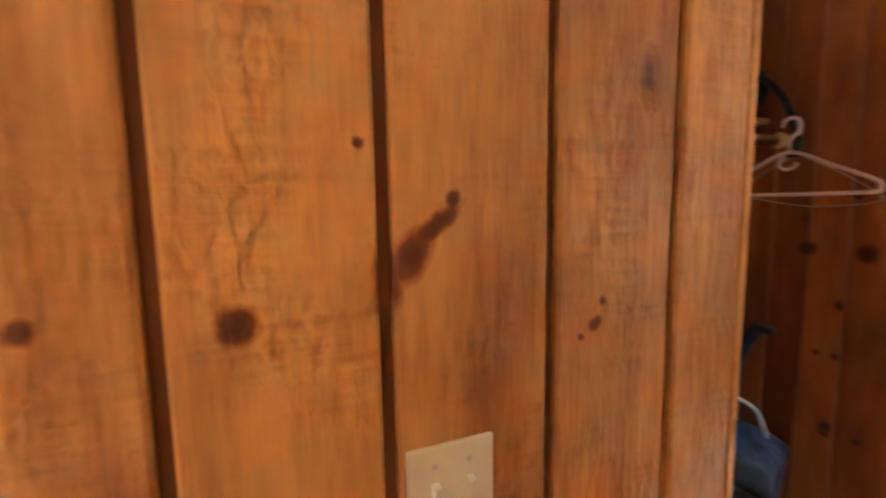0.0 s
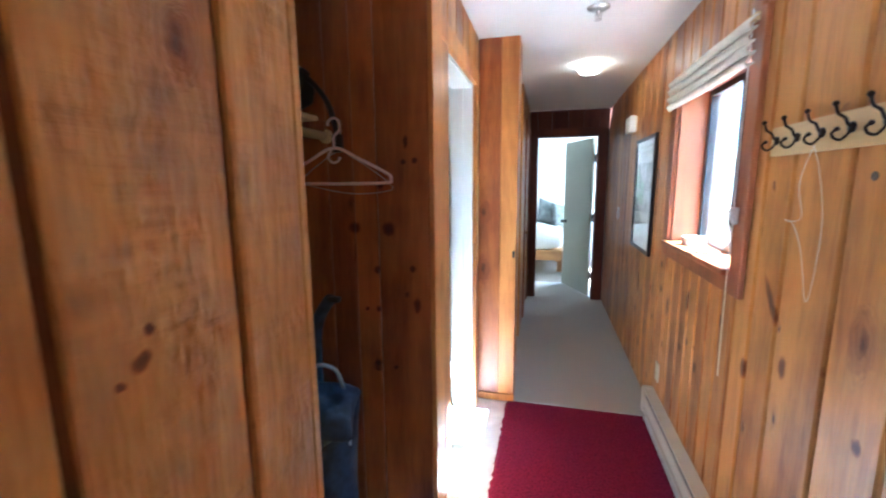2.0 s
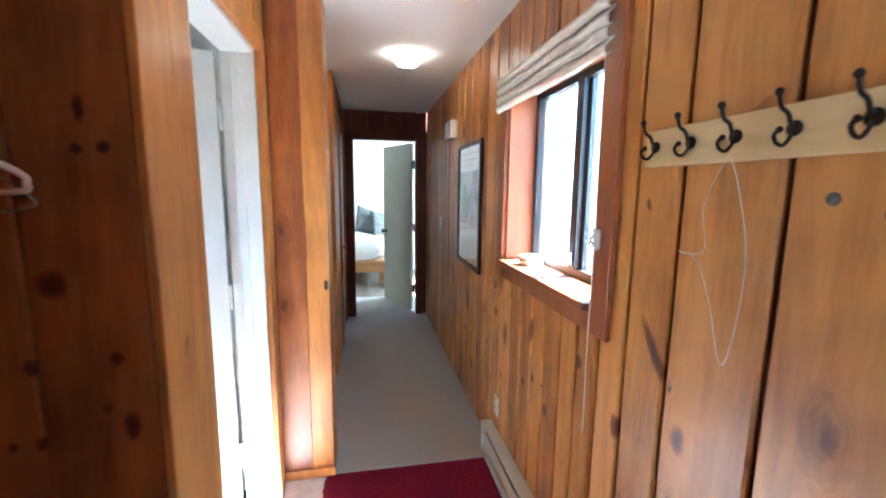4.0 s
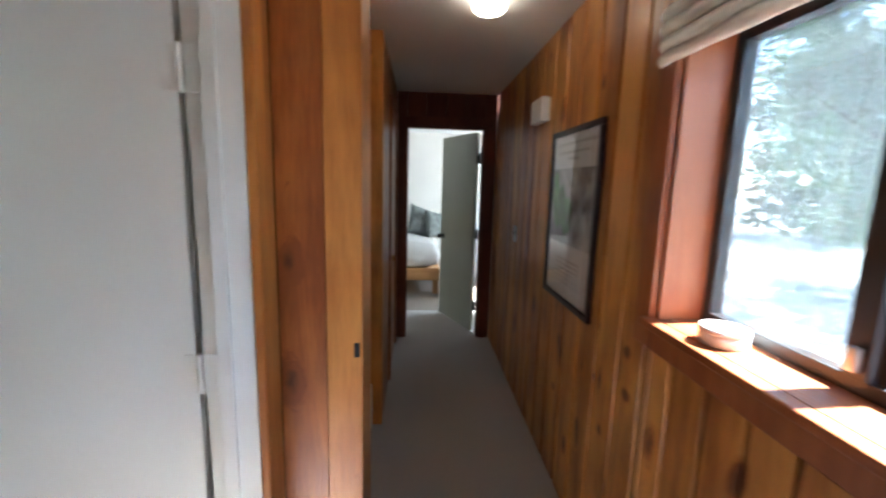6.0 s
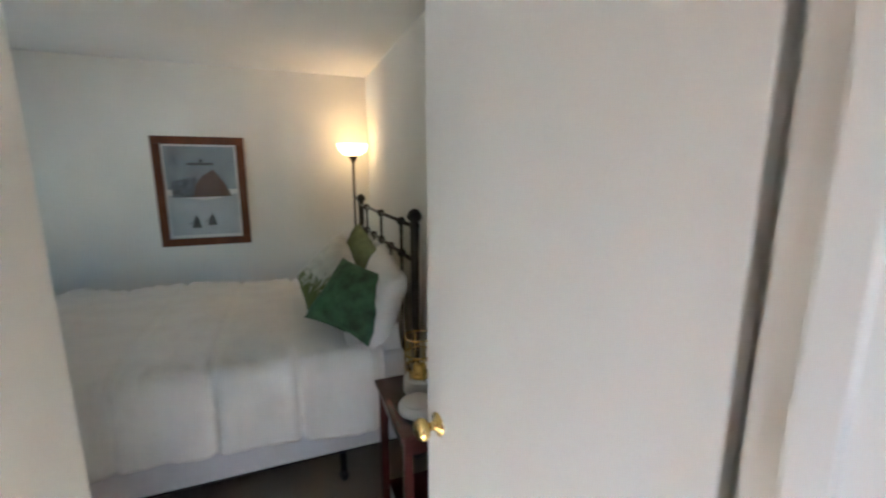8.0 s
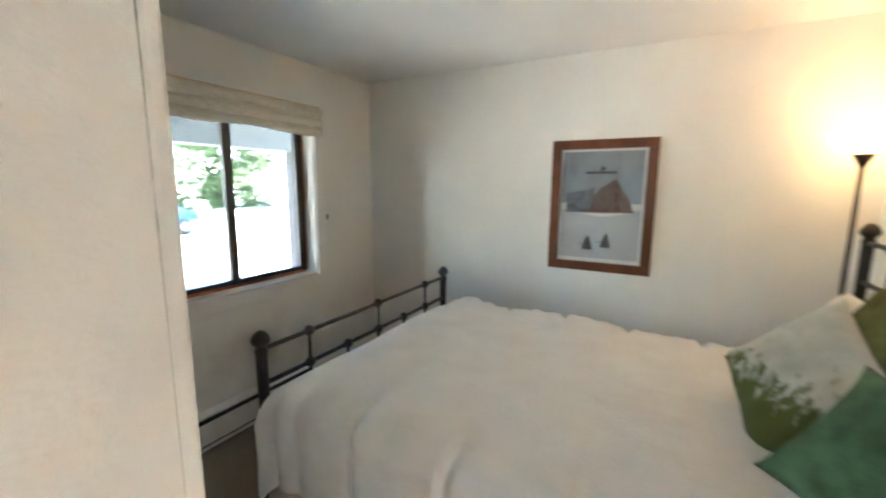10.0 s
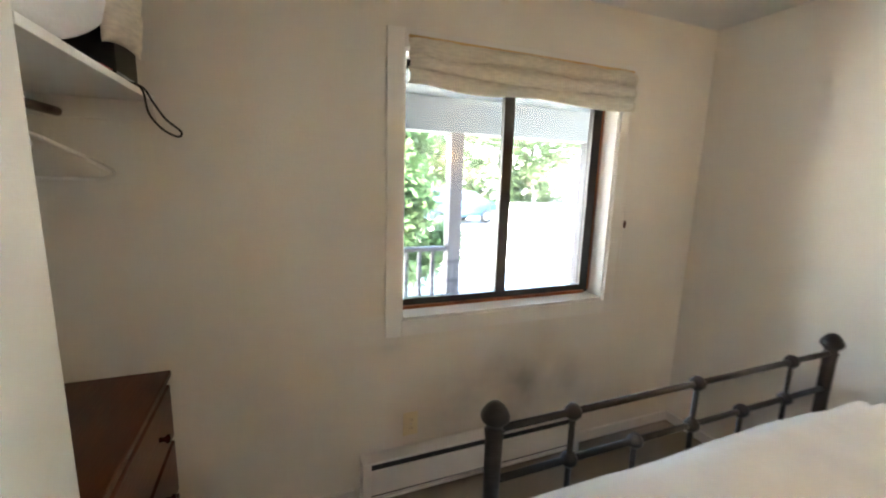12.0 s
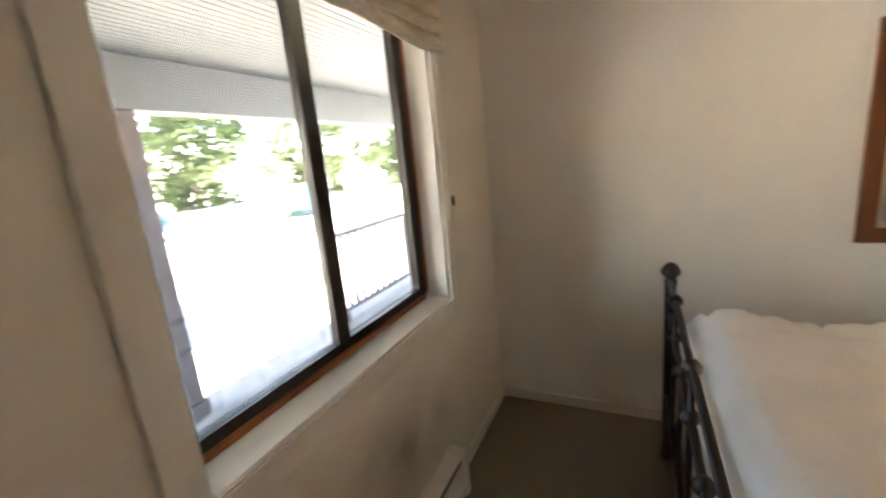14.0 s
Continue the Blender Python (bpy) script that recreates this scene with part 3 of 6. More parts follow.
# hall, window side
w = slab("wall_east", 'x', XR + 0.014, XR + 0.20, -1.4, 6.45, -0.12, ZC, PINE_GROOVE, [WIN_H], "knotty pine board wall with channel joints", "wall")
seams_e = spread(-1.4, 2.094, 0.15, 0.22, 3) + [2.308, 2.545, 2.702, 2.83, 2.96, 3.075, 3.209, 3.33, 3.46, 3.60, 3.74] + spread(3.90, 6.45, 0.13, 0.20, 5)
boards(w, 'x', XR + 0.0135, XR, seams_e, 0.0, ZC, PINE, [WIN_H], gap=0.014)
# stub wall beside the closet
w = slab("wall_stub", 'x', -0.06, 0.042, -1.4, 1.745, 0.0, ZC, PINE_GROOVE, [FILL_GAP], "rough-sawn pine board wall with wide channel joints", "wall")
boards(w, 'x', 0.0425, 0.058, [-1.40, -1.18, -0.96, -0.74, -0.50, -0.27, -0.04, 0.20, 0.44, 0.68, 0.913, 1.138, 1.365, 1.591, 1.752], 0.0, ZC, PINE_SAWN, [FILL_GAP], gap=0.017)
part("end_board", box(-0.065, 1.7455, 0, 0.058, 1.765, ZC, 0.003), PINE_SAWN, w)
# closet
w = slab("wall_closet_back", 'x', -0.915, -0.824, 1.6305, 2.6435, 0.0, ZC, WALL_WHITE, (), "closet back wall of dark knotty pine", "wall")
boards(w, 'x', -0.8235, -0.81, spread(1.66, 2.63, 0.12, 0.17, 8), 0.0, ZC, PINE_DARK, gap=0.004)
w = slab("wall_closet_side", 'y', 2.644, 2.715, -0.914, 0.035, 0.0, ZC, WALL_WHITE, (), "closet side wall of dark knotty pine", "wall")
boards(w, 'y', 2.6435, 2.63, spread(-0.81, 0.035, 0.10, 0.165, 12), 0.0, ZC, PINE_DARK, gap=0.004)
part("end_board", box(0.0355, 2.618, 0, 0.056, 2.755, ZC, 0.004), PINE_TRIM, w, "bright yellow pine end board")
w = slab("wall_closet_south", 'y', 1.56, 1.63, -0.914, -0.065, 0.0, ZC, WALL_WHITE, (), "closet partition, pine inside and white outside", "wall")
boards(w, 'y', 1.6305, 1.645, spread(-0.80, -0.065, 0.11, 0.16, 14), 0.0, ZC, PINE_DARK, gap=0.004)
structure(obj("wall_mirror_side", box(-0.93, 1.5605, 0, -0.9155, 2.730, ZC, 0.004), WALL_WHITE), "white drywall face behind the mirror", "wall")
structure(obj("wall_passage", box(-0.9150, 2.7155, 0, -0.055, 2.730, ZC), WALL_WHITE), "white drywall beside the bedroom doorway", "wall")
# doorway wall
w = slab("wall_doorway", 'x', -0.055, 0.026, 2.7155, 3.74, 0.0, ZC, WALL_WHITE, [(OPEN_Y0, OPEN_Y1 + 0.0195, 0, OPEN_Z)], "wall with the bedroom doorway, pine boards above it", "wall")
boards(w, 'x', 0.0265, XL, [2.76, 2.92, 3.09, 3.25, 3.42, 3.58, 3.738], 2.12, ZC, PINE, gap=0.012)
# pillar and recess beyond the doorway
w = structure(obj("pillar", box(-0.05, 3.756, 0, 0.270, 3.95, ZC), PINE_GROOVE), "boxed pine pillar beside the bedroom door", "pillar")
part("board", board_mesh('y', 3.7555, 3.740, 0.0445, 0.1795, 0, ZC, 0.0015), PINE_RED, w, "reddish pine board")
part("board", board_mesh('y', 3.7555, 3.7385, 0.180, 0.286, 0, ZC, 0.0025), PINE_TRIM, w, "lighter pine corner board")
part("board", box(0.2705, 3.7565, 0, 0.286, 3.95, ZC, 0.002), PINE_TRIM, w)
part("strike_plate", box(0.262, 3.7335, 0.99, 0.278, 3.7375, 1.035, 0.001), BRONZE, w)
w = slab("wall_recess", 'x', -0.05, 0.09, 3.95, 4.955, 0.0, ZC, PINE_GROOVE, (), "pine board wall of the shallow recess", "wall")
boards(w, 'x', 0.0905, 0.104, spread(3.951, 4.955, 0.13, 0.18, 21), 0.0, ZC, PINE, gap=0.012)
w = slab("wall_west_far", 'x', -0.05, 0.222, 4.97, 6.45, 0.0, ZC, PINE_GROOVE, [(5.62, 6.28, 0, 2.03)], "pine board wall near the end of the hall", "wall")
boards(w, 'x', 0.2225, 0.236, [4.97, 5.13, 5.33, 5.53] + spread(6.37, 6.45, 0.1, 0.2, 2), 0.0, ZC, PINE, gap=0.012)
boards(w, 'x', 0.2225, 0.236, [5.53, 5.75, 5.95, 6.15, 6.37], 2.12, ZC, PINE, gap=0.012)
part("board", board_mesh('y', 4.9695, 4.955, 0.105, 0.240, 0, ZC), PINE, w)
for n_, q in (("casing", (0.2225, 5.535, 0, 0.252, 5.622, 2.03)), ("casing", (0.2225, 6.278, 0, 0.252, 6.365, 2.03)), ("casing", (0.2225, 5.535, 2.0305, 0.252, 6.365, 2.115))):
    part(n_, box(*q, 0.004), CEDAR, w)
d = structure(obj("door_closet", box(0.17, 5.625, 0.012, 0.205, 6.275, 2.025, 0.002), PINE), "closed pine closet door in the hall", "door")
part("door_knob", lathe([(0.010, 0), (0.010, 0.03), (0.024, 0.04), (0.026, 0.055), (0.012, 0.066)], 16, pose(0.205, 5.70, 0.93, 0, 90, 0)), BRASS, d, smooth=True)
# far wall
w = slab("wall_north", 'y', YF + 0.014, YF + 0.12, -2.4, 2.4, 0.0, ZC + 0.1, WALL_WHITE, [(0.327, 1.053, -0.1, 2.03)], "end wall of the hall with dark red-stained boards", "wall")
boards(w, 'y', YF + 0.0135, YF, [0.236, 0.327, 0.50, 0.69, 0.87, 1.053, 1.163], 0.0, ZC, MAHOG, [(0.327, 1.053, 0, 2.03)], gap=0.001)
for q in ((0.250, YF - 0.018, 0, 0.330, YF - 0.0005, 2.03), (1.050, YF - 0.018, 0, 1.130, YF - 0.0005, 2.03), (0.250, YF - 0.018, 2.0305, 1.130, YF - 0.0005, 2.11)):
    part("casing", box(*q, 0.003), MAHOG, w)
for q in ((0.3275, YF + 0.001, 0, 0.342, YF + 0.119, 2.015), (1.038, YF + 0.001, 0, 1.0525, YF + 0.119, 2.015), (0.3275, YF + 0.001, 2.0155, 1.0525, YF + 0.119, 2.0295)):
    part("jamb", box(*q), MAHOG, w)
# far room shell
slab("wall_far_north", 'y', 9.12, 9.3, -2.4, 2.4, 0, 2.3, WALL_WHITE, (), "white end wall of the far bedroom")
slab("wall_far_west", 'x', -2.4, -2.28, 6.57, 9.12, 0, 2.3, WALL_WHITE, (), "white side wall of the far bedroom")
# Opening added out of view to let the fill light in.
slab("wall_far_east", 'x', 2.28, 2.4, 6.57, 9.12, 0, 2.3, WALL_WHITE, [(7.3, 8.5, 0.9, 1.65)], "white side wall with an added, unseen light opening in the far bedroom")
# bedroom walls
slab("wall_bedroom_west", 'x', -3.72, -3.575, 0.60, 4.05, 0, ZC, WALL_WHITE, (), "cream painted drywall of the bedroom")
slab("wall_bedroom_north", 'y', 3.905, 4.05, -3.575, -0.05, 0, ZC, WALL_WHITE, (), "cream painted drywall behind the headboard")
slab("wall_bedroom_door_return", 'x', -0.15, -0.0555, 3.70, 3.905, 0, ZC, WALL_WHITE, (), "short white return wall behind the bedroom door")
slab("wall_bedroom_south", 'y', 0.60, 0.753, -3.575, -0.06, 0, ZC, WALL_BLOTCHED, [WIN_B], "cream painted window wall of the bedroom")
slab("wall_nook_east", 'x', -0.30, -0.18, 0.753, 1.56, 0, ZC, WALL_WHITE, (), "white wall of the dresser nook")
# close the entry behind the walker
slab("wall_entry_south", 'y', -1.4, -1.25, -0.06, 1.18, 0, ZC, PINE_DARK, (), "pine wall behind the entry")

# baseboards
for n_, q in (("baseboard_bedroom_south", (-3.574, 0.7535, 0, -2.83, 0.766, 0.062)), ("baseboard_bedroom_west", (-3.5745, 0.767, 0, -3.562, 3.90, 0.062)),
              ("baseboard_bedroom_north", (-3.561, 3.892, 0, -0.16, 3.9045, 0.062)), ("baseboard_bedroom_east_part", (-1.58, 0.7535, 0, -0.91, 0.766, 0.062))):
    structure(obj(n_, box(*q, 0.003), TRIM_WHITE), "low white painted baseboard", "baseboard")
structure(obj("baseboard_pillar", box(0.042, 3.726, 0, 0.29, 3.7375, 0.05, 0.003), PINE_TRIM), "low pine baseboard at the pillar", "baseboard")
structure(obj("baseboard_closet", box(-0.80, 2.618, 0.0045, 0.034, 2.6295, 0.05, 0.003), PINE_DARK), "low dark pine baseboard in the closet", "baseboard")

# bedroom doorway: casing, jambs
trim = structure(new("trim_doorway"), "pine casing and white jambs round the bedroom doorway", "door casing")
part("casing", box(0.0265, 2.7645, 0, 0.050, 2.889, 2.03, 0.004), PINE_TRIM, trim)
part("casing", box(0.0265, 3.600, 0, 0.052, 3.672, 2.03, 0.005), PINE_TRIM, trim)
part("casing", box(0.0265, 3.6725, 0, 0.044, 3.7375, 2.119, 0.004), PINE_TRIM, trim)
part("casing", box(0.0265, 2.7645, 2.0305, 0.052, 3.672, 2.119, 0.005), PINE_TRIM, trim)
part("jamb", box(-0.105, OPEN_Y1 + 0.0, 0, 0.026, OPEN_Y1 + 0.02, 2.03, 0.002), TRIM_WHITE, trim, "white painted hinge jamb")
part("jamb", box(-0.10, OPEN_Y0 - 0.002, 0, 0.026, OPEN_Y0 + 0.014, 2.03, 0.002), TRIM_WHITE, trim)
part("jamb", box(-0.10, OPEN_Y0 + 0.0145, 2.016, 0.026, OPEN_Y1 - 0.0005, 2.0298, 0.002), TRIM_WHITE, trim)
part("door_stop", box(-0.0655, OPEN_Y1 - 0.012, 0, -0.030, OPEN_Y1 - 0.0003, 2.0155, 0.002), TRIM_WHITE, trim, "white painted door stop")
part("casing_bedroom_side", box(-0.104, OPEN_Y1 + 0.0205, 0, -0.056, 3.69, 2.09, 0.003), TRIM_WHITE, trim)

for z_ in (1.764, 1.003, 0.26):
    part("hinge_plate", box(-0.104, OPEN_Y1 - 0.004, z_ - 0.055, -0.066, OPEN_Y1 - 0.0005, z_ + 0.055, 0.001), TRIM_WHITE, trim, "white painted hinge plate")

# bedroom door leaf, open
leaf_m = pose(-0.118, 3.612, 0.0, 0, 0, 180 + 8.3)
d = structure(new("door_1"), "white painted flush door standing open into the bedroom", "door")
d.matrix_world = leaf_m
part("leaf", box(0.010, -0.036, 0.012, 0.705, 0.0, 2.018, 0.003), DOOR_PAINT, d)
for z_ in (1.764, 1.003, 0.26):
    h = part("hinge", lathe([(0.007, -0.055), (0.009, -0.053), (0.009, -0.02), (0.008, -0.019), (0.008, 0.019), (0.009, 0.02), (0.009, 0.053), (0.007, 0.055)], 10, pose(0.0, 0.008, z_)), TRIM_WHITE, d, "white painted hinge")
    part("hinge_leaf", box(0.001, 0.0005, z_ - 0.05, 0.040, 0.004, z_ + 0.05, 0.001), TRIM_WHITE, h)
knob_prof = [(0.030, 0.0), (0.031, 0.004), (0.014, 0.008), (0.010, 0.022), (0.013, 0.030), (0.025, 0.036), (0.029, 0.046), (0.026, 0.058), (0.016, 0.064), (0.0, 0.066)]
for s_, y_ in ((-90, 0.0), (90, -0.036)):
    part("door_knob", lathe(knob_prof, 20, pose(0.645, y_, 0.90, s_, 0, 0)), BRASS, d, "polished brass knob", True)
part("latch_plate", box(0.7052, -0.030, 0.87, 0.7070, -0.006, 0.93), BRASS, d)

# far room door leaf, open
d = structure(new("door_2"), "sage-grey painted flush door standing ajar", "door")
d.matrix_world = pose(1.030, 6.585, 0, 0, 0, 114)
part("leaf", box(0.012, 0.0, 0.012, 0.72, 0.036, 2.005, 0.003), SAGE_PAINT, d)
for z_ in (1.76, 1.02, 0.28):
    part("hinge", box(-0.010, -0.006, z_ - 0.05, 0.013, 0.010, z_ + 0.05, 0.002), BRONZE, d)
part("door_handle", lathe(knob_prof, 16, pose(0.655, 0.036, 0.93, -90, 0, 0)), BRONZE, d, smooth=True)
part("door_handle", lathe(knob_prof, 16, pose(0.655, 0.0, 0.93, 90, 0, 0)), BRONZE, d, smooth=True)

# ---- windows ----
y0, y1, z0, z1 = WIN_H
win = structure(new("window_1"), "sliding hall window with bronze frame in a red-stained wooden reveal", "window")
for q in ((XR - 0.022, y0 - 0.09, 1.04, XR - 0.0005, y0, 2.035), (XR - 0.022, y1, 1.04, XR - 0.0005, y1 + 0.08, 2.035), (XR - 0.022, y0 + 0.0005, z1, XR - 0.0005, y1 - 0.0005, 2.035), (XR - 0.022, y0 + 0.0005, 1.04, XR - 0.0005, y1 - 0.0005, z0 - 0.022)):
    part("casing", box(*q, 0.004), CEDAR, win)
for q in ((XR, y0 + 0.0005, z0 + 0.0005, XR + 0.195, y0 + 0.014, z1 - 0.0005), (XR, y1 - 0.014, z0 + 0.0005, XR + 0.195, y1 - 0.0005, z1 - 0.0005), (XR, y0 + 0.0145, z1 - 0.014, XR + 0.195, y1 - 0.0145, z1 - 0.0005)):
    part("reveal", box(*q), CEDAR, win)
part("window_sill", box(XR - 0.045, y0 + 0.001, z0 - 0.0215, XR - 0.001, y1 + 0.02, z0 + 0.004, 0.005), CEDAR_H, win)
part("window_sill", box(XR - 0.0009, y0 + 0.0145, z0 - 0.01, XR + 0.129, y1 - 0.0145, z0 + 0.004), CEDAR_H, win)
fx0, fx1 = XR + 0.13, XR + 0.17
for q in ((fx0, y0 + 0.0145, z0 + 0.0005, fx1, y0 + 0.045, z1 - 0.015), (fx0, y1 - 0.045, z0 + 0.0005, fx1, y1 - 0.0145, z1 - 0.015), (fx0, y0 + 0.0455, z0 + 0.0005, fx1, y1 - 0.0455, z0 + 0.035), (fx0, y0 + 0.0455, z1 - 0.045, fx1, y1 - 0.0455, z1 - 0.015), (fx0 - 0.008, 3.225, z0 + 0.0355, fx0 + 0.014, 3.275, z1 - 0.0455), (fx0 + 0.016, 3.205, z0 + 0.0355, fx1, 3.245, z1 - 0.0455)):
    part("window_frame", box(*q, 0.002), BRONZE, win)
for a, b, x_ in ((y0 + 0.046, 3.204, fx0 + 0.024), (3.276, y1 - 0.046, fx0 + 0.004)):
    p_ = part("pane", box(x_, a, z0 + 0.036, x_ + 0.004, b, z1 - 0.046), DIM_GLASS, win)
    p_.visible_shadow = False
p_ = part("insect_screen", box(fx1 - 0.008, 3.246, z0 + 0.036, fx1 - 0.006, y1 - 0.046, z1 - 0.046), SCREEN, win, "grey insect screen")
p_.visible_shadow = False
part("latch", box(fx0 - 0.022, 3.238, z0 + 0.05, fx0 - 0.009, 3.262, z0 + 0.10, 0.003), STEEL, win)

x0, x1, z0, z1 = WIN_B
YW = 0.753
win = structure(new("window_2"), "sliding bedroom window, bronze frame, white casing and sill", "window")
for q in ((x1, YW + 0.0005, 0.780, x1 + 0.072, YW + 0.016, 2.068), (x0 - 0.067, YW + 0.0005, 0.780, x0, YW + 0.016, 2.068), (x0 + 0.0005, YW + 0.0005, z1, x1 - 0.0005, YW + 0.016, 2.068), (x0 + 0.0005, YW + 0.0005, 0.780, x1 - 0.0005, YW + 0.016, z0 - 0.001)):
    part("casing", box(*q, 0.003), TRIM_WHITE, win)
for q in ((x0 + 0.0005, 0.602, z0, x0 + 0.010, YW, z1), (x1 - 0.010, 0.602, z0, x1 - 0.0005, YW, z1), (x0 + 0.0105, 0.602, z1 - 0.010, x1 - 0.0105, YW, z1 - 0.0005)):
    part("reveal", box(*q), TRIM_WHITE, win)
part("window_sill", box(x0 + 0.0105, 0.602, z0 + 0.0005, x1 - 0.0105, YW + 0.012, z0 + 0.014, 0.002), SILL_GLOSS, win, "glossy white sill")
fy0, fy1 = 0.610, 0.648
for q in ((x0 + 0.011, fy0, z0 + 0.015, x0 + 0.072, fy1, z1 - 0.011), (x1 - 0.034, fy0, z0 + 0.015, x1 - 0.011, fy1, z1 - 0.011), (x0 + 0.0725, fy0, z0 + 0.015, x1 - 0.0345, fy1, z0 + 0.060), (x0 + 0.0725, fy0, z1 - 0.05, x1 - 0.0345, fy1, z1 - 0.011), (-2.382, fy0 + 0.014, z0 + 0.0605, -2.324, fy1 + 0.006, z1 - 0.0505)):
    part("window_frame", box(*q, 0.002), BRONZE, win)
part("frame_bead", box(x0 + 0.0505, fy1 + 0.0005, z0 + 0.0152, x1 - 0.0345, fy1 + 0.016, z0 + 0.030), CEDAR, win, "thin brown wooden bead")
part("frame_bead", box(x0 + 0.0105, fy1 + 0.0005, z0 + 0.0305, x0 + 0.018, fy1 + 0.010, z1 - 0.011), CEDAR, win, "thin brown wooden bead")
for a, b, y_ in ((x0 + 0.0725, -2.3825, fy0 + 0.018), (-2.3235, x1 - 0.0345, fy0 + 0.026)):
    p_ = part("pane", box(a, y_, z0 + 0.0605, b, y_ + 0.004, z1 - 0.0505), DIM_GLASS, win)
    p_.visible_shadow = False


def roman_blind(name, label, axis, c, sign, u0, u1, top, bottom, seed, folds=4, slack=0.1):
    """A raised roman blind: slack folds of cloth stacked under a headrail. sign: the way out of the wall."""
    t = thing(name, label, "blind", (c, (u0 + u1) / 2, top) if axis == 'x' else ((u0 + u1) / 2, c, top))
    base = t.location.copy()
    nu, nv = 90, folds * 16
    step = (top - bottom) / (folds + 0.3)
    bm = bmesh.new()
    grid = []
    for j in range(nv + 1):
        v = j / nv
        row = []
        for i in range(nu + 1):
            u = i / nu
            edge = min(u, 1 - u)
            fold = min(int(v * folds), folds - 1)
            cyc = v * folds - fold
            if cyc < 0.7:
                q = cyc / 0.7
                drop, out = -1.3 * q, 0.012 + 0.036 * math.sin(math.pi * q * 0.8)
            else:
                q = (cyc - 0.7) / 0.3
                drop, out = -1.3 + 0.3 * q, 0.033 - 0.021 * q
            limp = noise.noise((u * 2.6, fold * 3.1, seed))
            z = top - step * (fold - drop) + slack * step * limp * math.sin(math.pi * cyc)
            z += 0.003 * noise.noise((u * 9, v * 6, seed + 9)) - 0.006 * math.sin(math.pi * u) * v
            out *= 0.75 + 0.25 * min(1, edge / 0.04) + slack * (0.5 * limp + 0.8 * math.exp(-((edge - 0.05) / 0.03) ** 2))
            out += slack * 0.012 * noise.noise((u * 11, v * 7, seed + 3))
            cc = c + sign * out
            uu = u0 + (u1 - u0) * u
            p = Vector((cc, uu, z)) if axis == 'x' else Vector((uu, cc, z))
            row.append(bm.verts.new(p - base))
        grid.append(row)
    for a, b in zip(grid, grid[1:]):
        for i in range(nu):
            bm.faces.new((a[i], a[i + 1], b[i + 1], b[i]))
    cloth = part("cloth", bm, BLIND, t, smooth=True)
    so = cloth.modifiers.new("thick", 'SOLIDIFY')
    so.thickness, so.offset = 0.004, -1
    q = ubox(axis, c + sign * 0.002, c + sign * 0.014, u0 + 0.004, u1 - 0.004, top - 0.02, top + 0.006)
    bmesh.ops.translate(q, vec=-base, verts=q.verts)
    part("headrail", q, LIGHT_PINE, t)
    return t


roman_blind("roman_blind", "cream linen roman blind drawn up over the hall window", 'x', XR - 0.022, -1, 2.80, 3.735, 2.015, 1.845, 1.3, 4)
roman_blind("roman_blind", "cream linen roman blind drawn up over the bedroom window", 'y', YW + 0.016, 1, -2.985, -1.800, 2.035, 1.845, 4.1, 3, 0.6)

cord = thing("blind_cord", "thin white blind cord wound on a cleat", "cord", (XR - 0.026, 2.822, 1.338))
part("cleat", box(-0.014, -0.010, -0.03, 0.003, 0.010, 0.03, 0.004), WHITE_PL, cord)
part("cord", tube(smooth_line([(-0.008, 0.01, 0.70), (-0.010, 0.008, 0.3), (-0.012, 0.0, 0.0), (-0.010, 0.006, -0.3), (-0.008, 0.004, -0.62)]), 0.0022, 6), WHITE_PL, cord, smooth=True)
part("knot", tube(smooth_line([(-0.016, -0.02, -0.03), (-0.022, 0.015, 0.01), (-0.018, -0.015, 0.03), (-0.022, 0.012, -0.02), (-0.016, -0.008, -0.06)], 5), 0.0035, 6), WHITE_PL, cord, smooth=True)
cord = thing("blind_cord", "thin cord with a small toggle beside the bedroom window", "cord", (-3.035, YW + 0.006, 1.27))
part("cord", tube([(0.05, 0.012, 0.56), (0.02, 0.004, 0.25), (0.0, 0.003, 0.0), (0.004, 0.003, -0.2)], 0.0018, 6), WHITE_PL, cord)
part("toggle", lathe([(0.0, 0.022), (0.006, 0.018), (0.008, 0), (0.005, -0.02), (0.0, -0.024)], 10, pose(0, 0.009, 0)), CHERRY, cord, smooth=True)

# ---- hall things ----


def picture_frame(name, label, axis, c, sign, u0, u1, z0, z1, bw, material, depth=0.022):
    """Frame, backing sheet and glass; c is the wall's face. Returns the thing and the sheet's plane."""
    t = thing(name, label, "picture")
    a, b = c + sign * 0.002, c + sign * depth
    for q in ((u0, u1, z1 - bw, z1), (u0, u1, z0, z0 + bw), (u0, u0 + bw, z0 + bw + 0.0003, z1 - bw - 0.0003), (u1 - bw, u1, z0 + bw + 0.0003, z1 - bw - 0.0003)):
        part("frame_rail", ubox(axis, a, b, *q, bevel=0.003), material, t)
    part("sheet", ubox(axis, a, c + sign * 0.008, u0 + bw, u1 - bw, z0 + bw, z1 - bw), PAPER, t)
    return t


